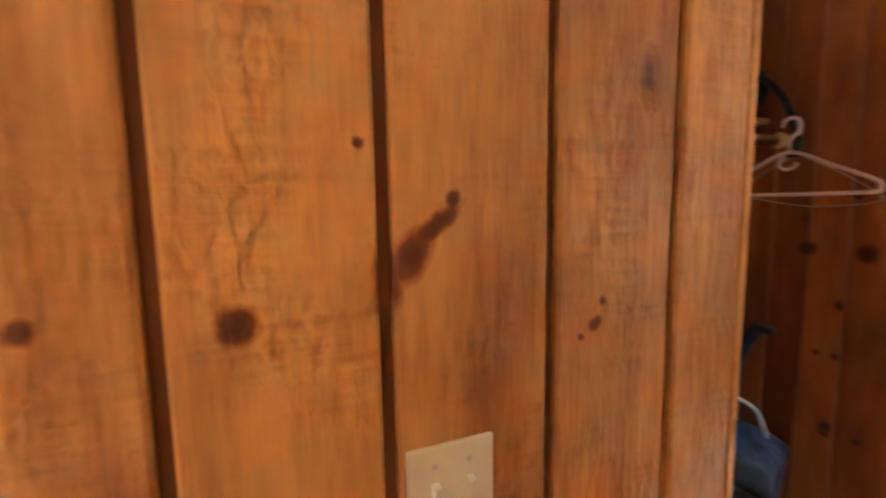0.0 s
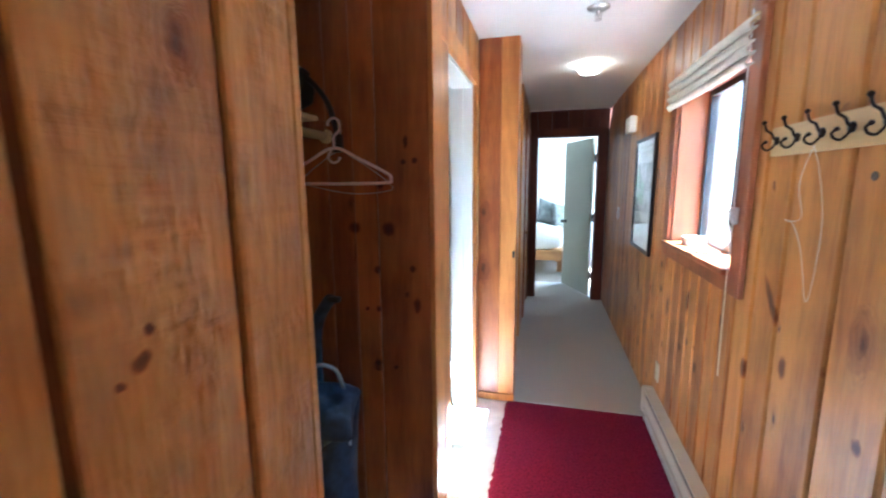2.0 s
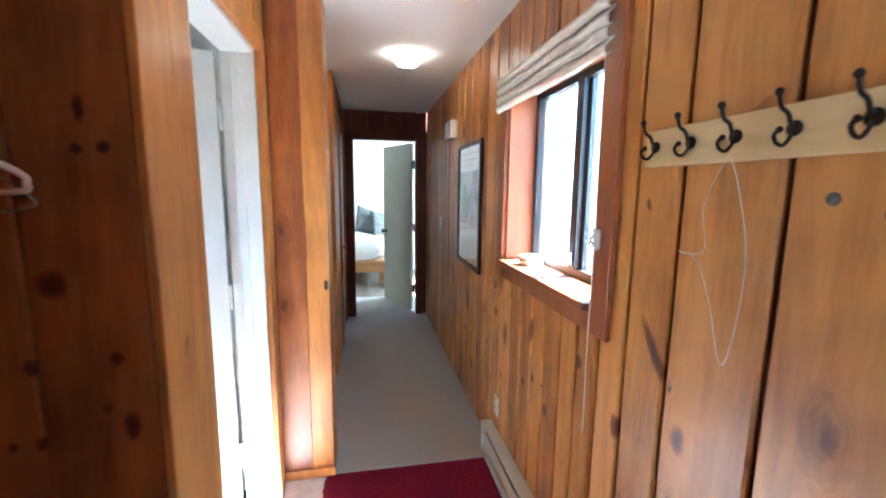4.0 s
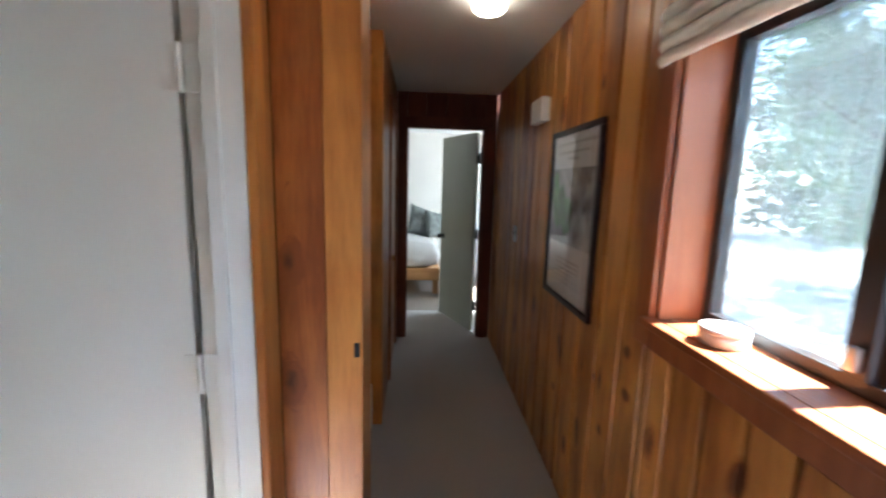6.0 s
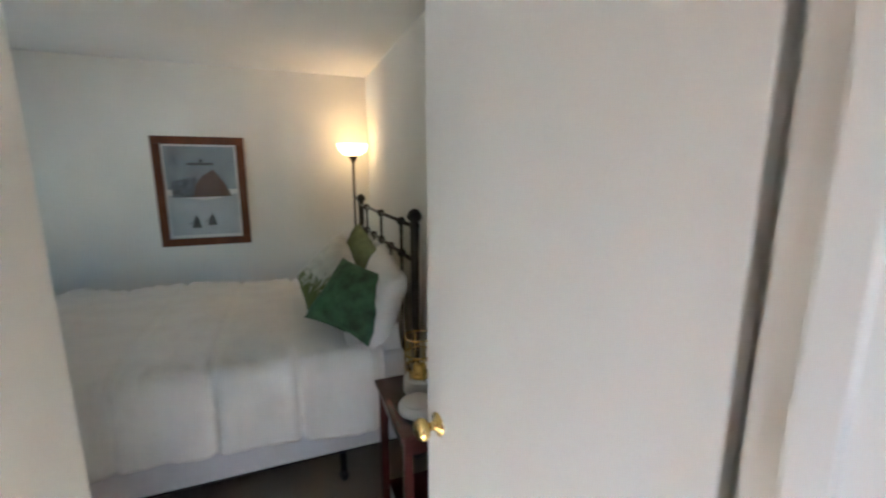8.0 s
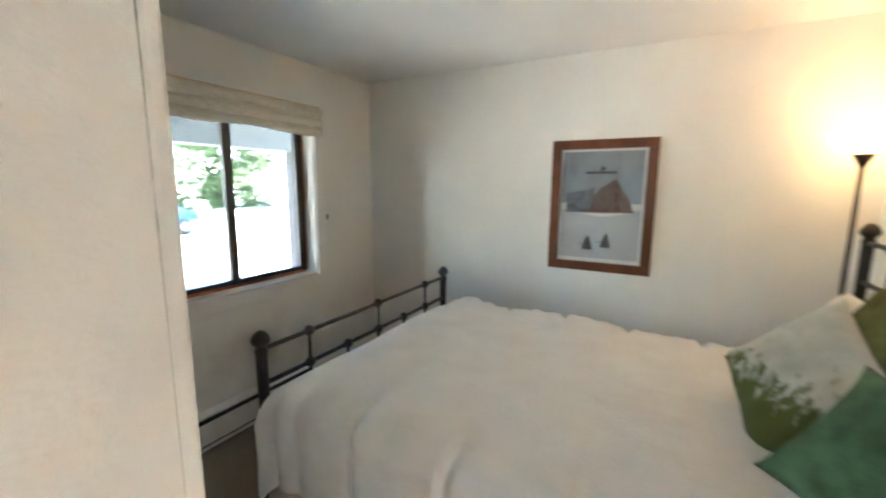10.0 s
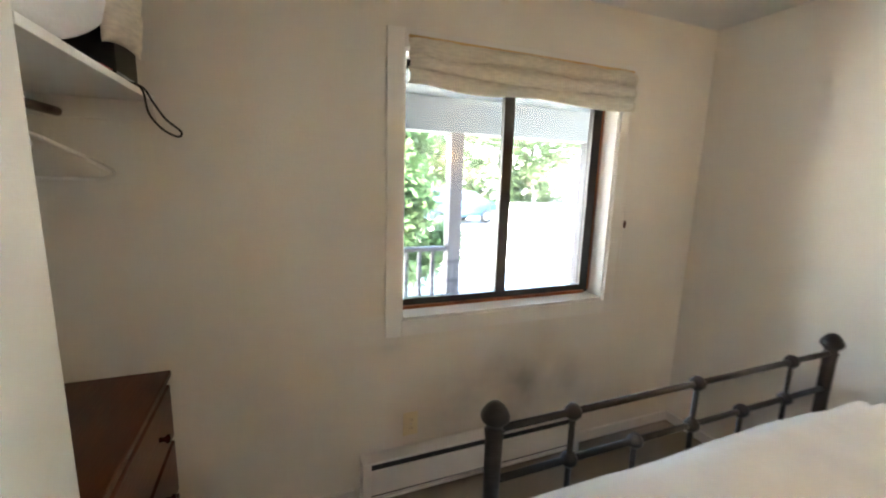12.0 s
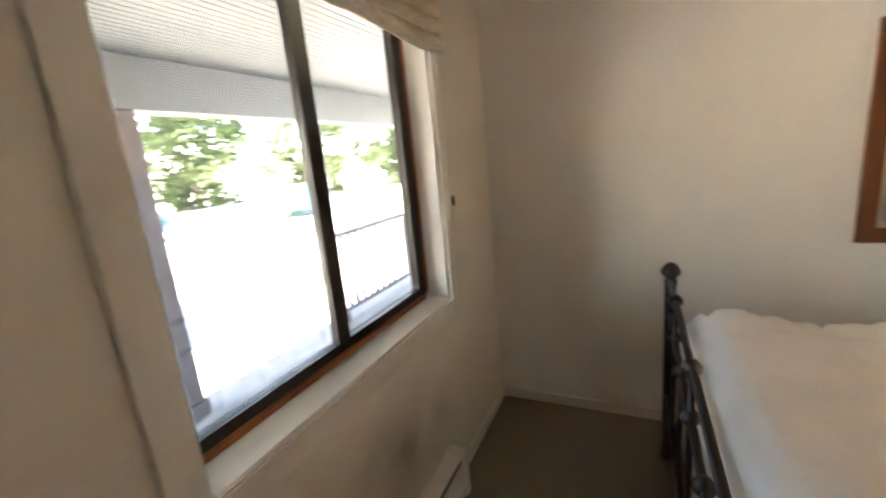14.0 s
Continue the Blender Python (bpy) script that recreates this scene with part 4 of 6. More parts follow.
def flat(axis, c, pts, th, bm=None):
    """A thin raised shape from (u, z) pairs on a sheet at c."""
    bm = bm or bmesh.new()
    mk = (lambda u, z, k: (k, u, z)) if axis == 'x' else (lambda u, z, k: (u, k, z))
    lo = [bm.verts.new(mk(u, z, c)) for u, z in pts]
    hi = [bm.verts.new(mk(u, z, c + th)) for u, z in pts]
    k = len(pts)
    for i in range(k):
        bm.faces.new((lo[i], lo[(i + 1) % k], hi[(i + 1) % k], hi[i]))
    bm.faces.new(hi)
    bm.faces.new(lo[::-1])
    bmesh.ops.recalc_face_normals(bm, faces=bm.faces)
    return bm


P = picture_frame("framed_print", "framed forest print with pale margins in a dark frame", 'x', XR, -1, 4.137, 4.738, 0.956, 1.783, 0.026, FRAME_DARK)
sx = XR - 0.0085
part("photo", flat('x', sx, [(4.163, 1.24), (4.712, 1.24), (4.712, 1.60), (4.163, 1.60)], -0.001), PRINT_GREY, P, "grey-green woodland picture")
part("photo_tree", flat('x', sx - 0.0012, [(4.44, 1.30), (4.50, 1.28), (4.55, 1.33), (4.60, 1.30), (4.66, 1.34), (4.70, 1.44), (4.69, 1.56), (4.64, 1.59), (4.60, 1.50), (4.55, 1.53), (4.50, 1.45), (4.46, 1.47), (4.42, 1.40)], -0.001), PRINT_GREEN, P)
for i, (a, b, z_) in enumerate(((4.20, 4.67, 1.715), (4.26, 4.63, 1.675), (4.38, 4.52, 1.645))):
    part("text_bar", flat('x', sx, [(a, z_ - 0.007), (b, z_ - 0.007), (b, z_ + 0.007), (a, z_ + 0.007)], -0.0008), INK_SOFT, P)
for i in range(6):
    z_ = 1.165 - 0.022 * i
    part("text_bar", flat('x', sx, [(4.29, z_ - 0.005), (4.585, z_ - 0.005), (4.585, z_ + 0.005), (4.29, z_ + 0.005)], -0.0008), INK_SOFT, P)
g_ = part("glazing", box(XR - 0.0165, 4.1635, 0.9825, XR - 0.0145, 4.7115, 1.7565), GLASS, P)
g_.visible_shadow = False

chime = thing("door_chime", "small cream plastic door chime box on the pine wall", "door chime", (XR - 0.0005, 4.97, 1.935))
part("cover", box(-0.055, -0.105, -0.066, -0.008, 0.105, 0.066, 0.006), WHITE_PL, chime)
part("backplate", box(-0.0079, -0.098, -0.060, 0, 0.098, 0.060), IVORY, chime)


def wall_plate(name, label, cat, x, y, z, axis, sign, toggles=1, outlet=False, w=0.072, h=0.116, material=WHITE_PL):
    t = thing(name, label, cat)
    mk = lambda c0, c1, u0, u1, q0, q1, bv=0: ubox(axis, c0, c1, u0, u1, q0, q1, bv)
    c, u = (x, y) if axis == 'x' else (y, x)
    part("plate", mk(c, c + sign * 0.006, u - w / 2, u + w / 2, z - h / 2, z + h / 2, 0.002), material, t)
    for i in range(toggles):
        uu = u + (i - (toggles - 1) / 2) * 0.046
        if outlet:
            for dz in (-0.021, 0.021):
                r_ = part("socket", mk(c + sign * 0.0062, c + sign * 0.009, uu - 0.016, uu + 0.016, z + dz - 0.014, z + dz + 0.014, 0.001), material, t)
                for du in (-0.006, 0.006):
                    part("slot", mk(c + sign * 0.0091, c + sign * 0.0096, uu + du - 0.001, uu + du + 0.001, z + dz - 0.003, z + dz + 0.006), BLACK, r_)
        else:
            part("toggle", mk(c + sign * 0.0062, c + sign * 0.020, uu - 0.005, uu + 0.005, z - 0.004, z + 0.012, 0.001), material, t)
        for dz in ((0.0,) if outlet else (-0.033, 0.033)):
            part("screw", mk(c + sign * 0.0062, c + sign * 0.0075, uu - 0.003, uu + 0.003, z + dz - 0.003, z + dz + 0.003), STEEL, t)
    return t


wall_plate("light_switch", "white light switch on the pine wall", "light switch", XR - 0.0005, 5.52, 1.162, 'x', -1)
wall_plate("light_switch", "ivory double switch plate on rough-sawn boards", "light switch", 0.0585, 1.212, 1.100, 'x', 1, toggles=2, w=0.116, material=IVORY)
wall_plate("wall_outlet", "white electrical outlet low on the pine wall", "outlet", XR - 0.0005, 3.755, 0.300, 'x', -1, outlet=True)
wall_plate("wall_outlet", "ivory electrical outlet beneath the window", "outlet", -1.845, YW + 0.0005, 0.335, 'y', 1, outlet=True, material=IVORY)

# coat hooks
rack = thing("coat_rack", "pale pine coat rack with six dark bronze hooks", "coat rack", (XR, 2.33, 1.58))
part("backboard", box(-0.022, -0.292, -0.043, -0.0005, 0.318, 0.043, 0.003), LIGHT_PINE, rack)
for hy in (2.610, 2.503, 2.395, 2.288, 2.182, 2.085):
    o = hy - 2.33
    hk = part("hook", tube(smooth_line([(-0.026, o, 0.005), (-0.032, o, 0.008), (-0.040, o, 0.024), (-0.054, o, 0.034), (-0.060, o, 0.052)]), [0.0036] * 24 + [0.0033], 8), HOOK_IRON, rack, smooth=True)
    part("lower_hook", tube(smooth_line([(-0.026, o, -0.002), (-0.032, o, -0.014), (-0.043, o, -0.025), (-0.056, o, -0.022), (-0.062, o, -0.011), (-0.056, o, -0.003)]), 0.0033, 8), HOOK_IRON, hk, smooth=True)
    part("ball", lathe([(0, 0.007), (0.005, 0.005), (0.007, 0), (0.005, -0.005), (0, -0.007)], 12, pose(-0.061, o, 0.056)), HOOK_IRON, hk, smooth=True)
    part("ball", lathe([(0, 0.006), (0.004, 0.004), (0.006, 0), (0.004, -0.004), (0, -0.006)], 12, pose(-0.053, o, -0.001)), HOOK_IRON, hk, smooth=True)
    part("rosette", lathe([(0.013, 0), (0.013, 0.004), (0.008, 0.006)], 14, pose(-0.0225, o, 0.002, 0, -90, 0)), HOOK_IRON, hk, smooth=True)
for sy in (-0.275, 0.285):
    part("wood_plug", lathe([(0.007, 0), (0.007, 0.002), (0.004, 0.003)], 10, pose(-0.0222, sy, 0, 0, -90, 0)), CEDAR, rack)
loop = thing("string_loop", "thin white string loop hanging from a coat hook", "string", (XR - 0.035, 2.385, 1.565))
part("string", tube(smooth_line([(-0.008, 0.0, -0.015), (-0.004, 0.05, -0.11), (0.012, 0.055, -0.20), (0.0, 0.088, -0.215), (0.004, 0.115, -0.212), (0.0, 0.06, -0.225), (0.01, 0.03, -0.30), (0.012, -0.01, -0.42), (0.010, -0.035, -0.34), (0.008, -0.042, -0.20), (0.0, -0.02, -0.08), (-0.008, 0.0, -0.015)]), 0.0009, 6), WHITE_PL, loop, smooth=True)

for py, pz in ((2.234, 1.471), (2.157, 1.453)):
    pl = thing("wall_plug", "small grey plug in the pine wall under the coat rack", "wall plug", (XR, py, pz), "wall plugs")
    part("disc", lathe([(0.0105, 0), (0.0105, 0.0015), (0.007, 0.0025), (0.0, 0.0015)], 14, pose(-0.0003, 0, 0, 0, -90, 0)), PLUG, pl)

# ceiling fittings
lamp = thing("ceiling_light", "lit round frosted glass ceiling light", "ceiling light", (0.742, 4.49, ZC))
part("dome", lathe([(0.073, -0.010), (0.076, -0.030), (0.073, -0.052), (0.062, -0.062), (0.038, -0.067), (0.0, -0.068)], 32), DOME, lamp, "glowing frosted dome", True)
part("rim", lathe([(0.084, -0.0005), (0.085, -0.006), (0.076, -0.0098)], 32), STEEL, lamp, smooth=True)
sp = thing("sprinkler_head", "chrome fire sprinkler head on the ceiling", "sprinkler", (0.687, 3.45, ZC))
part("escutcheon", lathe([(0.055, -0.0005), (0.054, -0.006), (0.032, -0.016), (0.014, -0.018)], 24), STEEL, sp, smooth=True)
part("stem", lathe([(0.011, -0.0185), (0.011, -0.030), (0.007, -0.032), (0.005, -0.050)], 12), STEEL, sp, smooth=True)
for s in (-1, 1):
    part("arm", tube(smooth_line([(0.009 * s, 0, -0.0325), (0.016 * s, 0, -0.042), (0.004 * s, 0, -0.058)]), 0.0022, 6), STEEL, sp)
part("deflector", lathe([(0.0, -0.058), (0.018, -0.059), (0.018, -0.061), (0.0, -0.062)], 16), STEEL, sp)


def baseboard_heater(label, u0, u1, axis, c, sign, h=0.175, zb=0.02, depth=0.062, material=METAL_W):
    """Electric baseboard heater: back, sloped hood, front panel, dark slots and end caps."""
    t = thing("baseboard_heater", label, "heater")
    f = lambda d0, d1, a, b, q0, q1, bv=0.0: ubox(axis, c + sign * d0, c + sign * d1, a, b, q0, q1, bv)
    part("back_panel", f(0.001, 0.008, u0 + 0.004, u1 - 0.004, zb, zb + h), material, t)
    part("hood", f(0.0082, depth, u0 + 0.041, u1 - 0.041, zb + h - 0.012, zb + h, 0.003), material, t)
    part("front_panel", f(depth - 0.012, depth - 0.004, u0 + 0.041, u1 - 0.041, zb + 0.03, zb + h - 0.045, 0.003), material, t)
    part("heating_element", f(0.0085, depth - 0.016, u0 + 0.042, u1 - 0.042, zb + 0.015, zb + h - 0.025), BLACK, t)
    part("bottom_lip", f(0.0085, depth - 0.002, u0 + 0.041, u1 - 0.041, zb, zb + 0.012, 0.002), material, t)
    for a, b in ((u0, u0 + 0.040), (u1 - 0.040, u1)):
        part("end_cap", f(0.001, depth + 0.002, a, b, zb - 0.019, zb + h + 0.002, 0.004), material, t)
    return t


baseboard_heater("long cream baseboard heater along the pine wall", 1.30, 3.84, 'x', XR - 0.0005, -1, 0.145, 0.02)
baseboard_heater("white baseboard heater under the bedroom window", -2.81, -1.605, 'y', YW + 0.0005, 1, 0.20, 0.025, 0.075, TRIM_WHITE)
baseboard_heater("white baseboard heater in the hall recess", 3.96, 4.94, 'x', 0.1045, 1, 0.26, 0.02, 0.075, WHITE_PL)

# entry mat: tufted sheet with a ragged edge
bm = bmesh.new()
rnd = random.Random(4)
nx, ny = 44, 120
rows_ = []
for j in range(ny + 1):
    y = 0.30 + (3.737 - 0.30) * j / ny
    row = []
    for i in range(nx + 1):
        u = i / nx
        xa = 0.236 + (rnd.uniform(-0.004, 0.010) if i == 0 else 0)
        x = xa + (1.092 - xa) * u
        row.append(bm.verts.new((x, y, 0.010 + rnd.uniform(-0.0012, 0.0012) if 0 < i < nx and 0 < j < ny else 0.004)))
    rows_.append(row)
for a, b in zip(rows_, rows_[1:]):
    for i in range(nx):
        bm.faces.new((a[i], a[i + 1], b[i + 1], b[i]))
rug = obj("entry_mat", bm, MAT_RED)
tagged(rug, "long burgundy pile entry mat with a worn edge", "mat")
so = rug.modifiers.new("thick", 'SOLIDIFY')
so.thickness, so.offset = 0.004, -1
structure(obj("trim_carpet_edge", box(0.286, 3.738, 0.0005, XR - 0.07, 3.756, 0.006, 0.002), STEEL), "thin metal strip at the carpet edge", "trim")

# things on the hall sill
tin = thing("ashtray_tin", "small round white tin on the hall window sill", "tin", (XR + 0.055, 3.50, 1.1342))
part("base", lathe([(0.052, 0.0), (0.055, 0.004), (0.055, 0.030), (0.052, 0.032)], 24), WHITE_PL, tin, smooth=True)
part("lid", lathe([(0.056, 0.0322), (0.057, 0.036), (0.054, 0.044), (0.035, 0.046), (0.030, 0.041), (0.0, 0.041)], 24), WHITE_PL, tin, smooth=True)

# ---- closet things ----
shelf = thing("closet_shelf", "pale pine closet shelf above a hanging rod", "shelf", (-0.60, 2.13, 1.72))
part("board", box(-0.205, -0.484, -0.010, 0.180, 0.4985, 0.010, 0.002), LIGHT_PINE, shelf)
part("cleat", box(-0.205, 0.478, -0.075, 0.215, 0.4985, -0.0105, 0.002), PINE_DARK, shelf)
rod = part("rod", tube([(0.215, -0.484, -0.070), (0.215, 0.470, -0.070)], 0.0165, 16), LIGHT_PINE_X, shelf, smooth=True)
part("rod_socket", lathe([(0.027, 0), (0.027, 0.014), (0.020, 0.020)], 16, pose(0.215, 0.4985, -0.070, 90, 0, 0)), LIGHT_PINE, shelf)


def hanger(label, m, material, w=0.42):
    """A tubular plastic coat hanger with a flat bar, a swivel hook and an inner strap hook."""
    t = thing("coat_hanger", label, "hanger")
    t.matrix_world = m
    h = w / 2
    part("body", tube(smooth_line([(-h + 0.02, 0, -0.145), (-h, 0, -0.132), (-h + 0.012, 0, -0.112), (-0.10, 0, -0.062), (0, 0, -0.018), (0.10, 0, -0.062), (h - 0.012, 0, -0.112), (h, 0, -0.132), (h - 0.02, 0, -0.145), (0, 0, -0.147)], 5), 0.0058, 8, closed=True), material, t, smooth=True)
    part("hook", tube(smooth_line([(0, 0, -0.02), (0.0, 0, 0.02), (0.022, 0, 0.045), (0.020, 0, 0.075), (0.0, 0, 0.086), (-0.020, 0, 0.074), (-0.022, 0, 0.060)], 6), 0.0048, 8), material, t, smooth=True)
    part("strap_hook", tube(smooth_line([(-0.012, 0, -0.026), (-0.026, 0, -0.050), (-0.010, 0, -0.070), (0.014, 0, -0.064), (0.020, 0, -0.050)], 5), 0.0045, 8), material, t, smooth=True)
    return t


hanger("pale pink plastic coat hanger on the closet rod", pose(-0.285, 2.50, 1.612, 0, 0, 3), PINK_PL)
hanger("white plastic coat hanger on the closet rod", pose(-0.42, 2.10, 1.572, 0, 0, 8), WHITE_PL)
wire = thing("coat_hanger", "thin wire coat hanger behind the plastic one", "hanger")
wire.matrix_world = pose(-0.275, 2.535, 1.60, 0, 0, -4)
part("wire", tube(smooth_line([(0, 0, 0.06), (0.004, 0, -0.01), (0.10, 0, -0.07), (0.19, 0, -0.135), (0.19, 0, -0.16), (0.05, 0, -0.172), (-0.10, 0, -0.150), (-0.18, 0, -0.12), (-0.05, 0, -0.03), (0, 0, -0.01)], 5), 0.0016, 6), STEEL, wire, smooth=True)


def cushion(bm, w, h, t, m, puff=0.5, seed=0.0, n=22):
    """A stuffed square: two bulging sides that meet in a seam, corners drawn out a little."""
    for s in (1, -1):
        grid = []
        for j in range(n + 1):
            v = -1 + 2 * j / n
            row = []
            for i in range(n + 1):
                u = -1 + 2 * i / n
                e = ((1 - abs(u) ** 2.6) * (1 - abs(v) ** 2.6))
                pin = 1 - 0.10 * (1 - u * u) * abs(v) ** 3
                pin2 = 1 - 0.10 * (1 - v * v) * abs(u) ** 3
                z = s * t / 2 * max(e, 0) ** puff * (1 + 0.22 * noise.noise((u * 1.6 + seed, v * 1.6, s)))
                z += 0.006 * noise.noise((u * 5, v * 5, seed)) * (e > 0)
                row.append(bm.verts.new(m @ Vector((w / 2 * u * pin2, h / 2 * v * pin, z))))
            grid.append(row)
        for a, b in zip(grid, grid[1:]):
            for i in range(n):
                q = (a[i], a[i + 1], b[i + 1], b[i])
                bm.faces.new(q if s == 1 else q[::-1])
    bmesh.ops.remove_doubles(bm, verts=bm.verts, dist=0.0004)
    return bm


bag = thing("sports_bag", "dark teal and black nylon bag with a hanging strap", "bag", (-0.53, 2.493, 1.7305))
part("body", cushion(bmesh.new(), 0.26, 0.22, 0.175, pose(0.0, 0.0, 0.086, 0, 0, 84), 0.24, 3.0), TEAL_BLACK, bag, smooth=True)
part("flap", cushion(bmesh.new(), 0.17, 0.12, 0.05, pose(0.04, 0.02, 0.156, 0, 10, 70), 0.4, 1.0), BLACK, bag, smooth=True)
part("badge", box(0.100, -0.045, 0.095, 0.112, 0.010, 0.112, 0.003), PALE_CLOTH, bag, "small pale badge")
part("strap", tube(smooth_line([(0.05, 0.07, 0.155), (0.12, 0.075, 0.12), (0.19, 0.065, 0.04), (0.222, 0.055, -0.04), (0.238, 0.045, -0.10), (0.228, 0.05, -0.135)]), 0.011, 6), BLACK, bag, smooth=True)
part("buckle", box(0.222, 0.030, -0.150, 0.258, 0.056, -0.085, 0.004), BLACK, bag)
helm = thing("pale_helmet", "pale mint rounded helmet with a dark vent", "helmet", (-0.49, 2.270, 1.7305))
part("shell", lathe([(0.074, 0), (0.088, 0.025), (0.090, 0.070), (0.080, 0.100), (0.045, 0.122), (0, 0.128)], 24), MINT, helm, smooth=True)
part("rim", tube([(0.080 * math.cos(a * math.pi / 12), 0.080 * math.sin(a * math.pi / 12), 0.009) for a in range(24)], 0.008, 6, closed=True), BLACK, helm, smooth=True)
part("vent", cushion(bmesh.new(), 0.016, 0.042, 0.010, pose(0.080, -0.035, 0.088, 0, 62, -23), 0.5, 1.0, 8), BLACK, helm, "dark oval vent", True)

pack = thing("backpack", "dark navy backpack with pale straps standing in the closet", "backpack", (-0.36, 2.36, 0.0045))
part("body", cushion(bmesh.new(), 0.34, 0.66, 0.26, pose(0, 0.02, 0.325, 78, 0, 20), 0.35, 5.0), NAVY, pack, smooth=True)
part("top_lid", cushion(bmesh.new(), 0.32, 0.24, 0.14, pose(0.02, 0.0, 0.64, 15, 10, 20), 0.35, 6.0), NAVY, pack, smooth=True)
part("strap", tube(smooth_line([(0.00, 0.0, 0.70), (0.0, -0.02, 0.78), (0.04, 0.01, 0.81), (0.08, 0.06, 0.77), (0.10, 0.08, 0.68)]), 0.008, 6), PALE_CLOTH, pack, smooth=True)
part("side_pocket", cushion(bmesh.new(), 0.13, 0.20, 0.09, pose(0.08, 0.05, 0.60, 70, 10, 60), 0.5, 8.0), GREY_CLOTH, pack, "crumpled pale grey pocket", True)
for i in range(7):
    part("lace_toggle", cushion(bmesh.new(), 0.040, 0.024, 0.022, pose(0.125 + 0.006 * (i % 2), 0.02 + 0.012 * (i % 3), 0.36 + 0.05 * i, 60, 0, 20), 0.4, i, 6), PALE_CLOTH, pack, smooth=True)
wand = thing("vacuum_wand", "black bent vacuum cleaner wand leaning in the closet", "vacuum wand", (-0.40, 2.42, 0.0045))
part("tube", tube(smooth_line([(0.0, 0.06, 0.014), (0.0, 0.06, 0.40), (0.005, 0.06, 0.80), (0.02, 0.06, 0.93), (0.065, 0.055, 1.01), (0.085, 0.05, 1.03)]), 0.023, 12), NAVY, wand, smooth=True)
part("tip", box(0.075, 0.035, 1.020, 0.125, 0.062, 1.042, 0.006), BLACK, wand)

# ---- bedroom: bed ----
BX0, BX1, BY0, BY1 = -3.28, -1.788, 1.62, 3.778
bed = thing("bed", "double bed with a brown iron head and foot frame", "bed", ((BX0 + BX1) / 2, (BY0 + BY1) / 2, 0))
bo = Vector(bed.location)


def at_bed(x, y, z):
    return (x - bo.x, y - bo.y, z - bo.z)


def knuckle(x, y, z, parent, r=0.024):
    part("knuckle", lathe([(0, -r), (r * 0.55, -r * 0.9), (r * 0.8, -r * 0.55), (r, -r * 0.3), (r * 1.02, 0), (r, r * 0.3), (r * 0.8, r * 0.55), (r * 0.55, r * 0.9), (0, r)], 12, pose(*at_bed(x, y, z))), IRON, parent, smooth=True)


for name, y, top, r_top, r_low, deep in (("headboard", BY1, 1.353, 1.268, 1.092, 0.45), ("footboard", BY0, 0.937, 0.862, 0.715, 0.33)):
    hb = part(name, tube([at_bed(BX0, y, r_top), at_bed(BX1, y, r_top)], 0.0105, 10), IRON, bed, smooth=True)
    part("rail", tube([at_bed(BX0, y, r_low), at_bed(BX1, y, r_low)], 0.0105, 10), IRON, hb, smooth=True)
    part("rail", tube([at_bed(BX0, y, deep), at_bed(BX1, y, deep)], 0.012, 10), IRON, hb, smooth=True)
    for x in (BX0, BX1):
        prof = [(0.020, 0.0), (0.026, 0.008), (0.026, 0.03), (0.020, 0.04), (0.0215, 0.10), (0.0215, top - 0.26), (0.023, top - 0.10), (0.026, top - 0.075), (0.020, top - 0.068),
                (0.023, top - 0.058), (0.035, top - 0.046), (0.038, top - 0.034), (0.033, top - 0.022), (0.024, top - 0.008), (0.012, top + 0.002), (0.0, top + 0.004)]
        part("post", lathe(prof, 18, pose(*at_bed(x, y, 0))), IRON, hb, smooth=True)
    for k, f in enumerate((1 / 6, 1 / 3, 1 / 2, 2 / 3, 5 / 6)):
        x = BX1 + (BX0 - BX1) * f
        knuckle(x, y, r_low, hb)
        if k % 2 == 0:
            knuckle(x, y, r_top, hb)
        part("spindle", tube([at_bed(x, y, deep), at_bed(x, y, r_top if k % 2 == 0 else r_low)], 0.0085, 8), IRON, hb, smooth=True)
for x in (BX0 + 0.03, BX1 - 0.03):
    part("side_rail", box(x - 0.02 - bo.x, BY0 + 0.02 - bo.y, 0.12, x + 0.02 - bo.x, BY1 - 0.02 - bo.y, 0.165, 0.003), IRON, bed)
for x, y in ((-1.69, 3.38), (-1.69, 2.0), (-3.36, 3.38)):
    c_ = part("caster_leg", lathe([(0.016, 0.06), (0.016, 0.16)], 10, pose(*at_bed(x - 0.06, y, 0))), BLACK, bed)
    part("caster", lathe([(0.0, -0.015), (0.024, -0.012), (0.028, 0), (0.024, 0.012), (0.0, 0.015)], 14, pose(*at_bed(x - 0.06, y, 0.029), 90, 0, 30)), BLACK, c_, smooth=True)
part("box_spring", box(BX0 - 0.02 - bo.x, BY0 + 0.045 - bo.y, 0.166, BX1 + 0.055 - bo.x, BY1 - 0.05 - bo.y, 0.42, 0.025, seg=3), SKIRT, bed, "white box spring cover", True)
part("mattress", box(BX0 - 0.02 - bo.x, BY0 + 0.045 - bo.y, 0.421, BX1 + 0.055 - bo.x, BY1 - 0.05 - bo.y, 0.64, 0.05, seg=4), LINEN, bed, "white mattress", True)

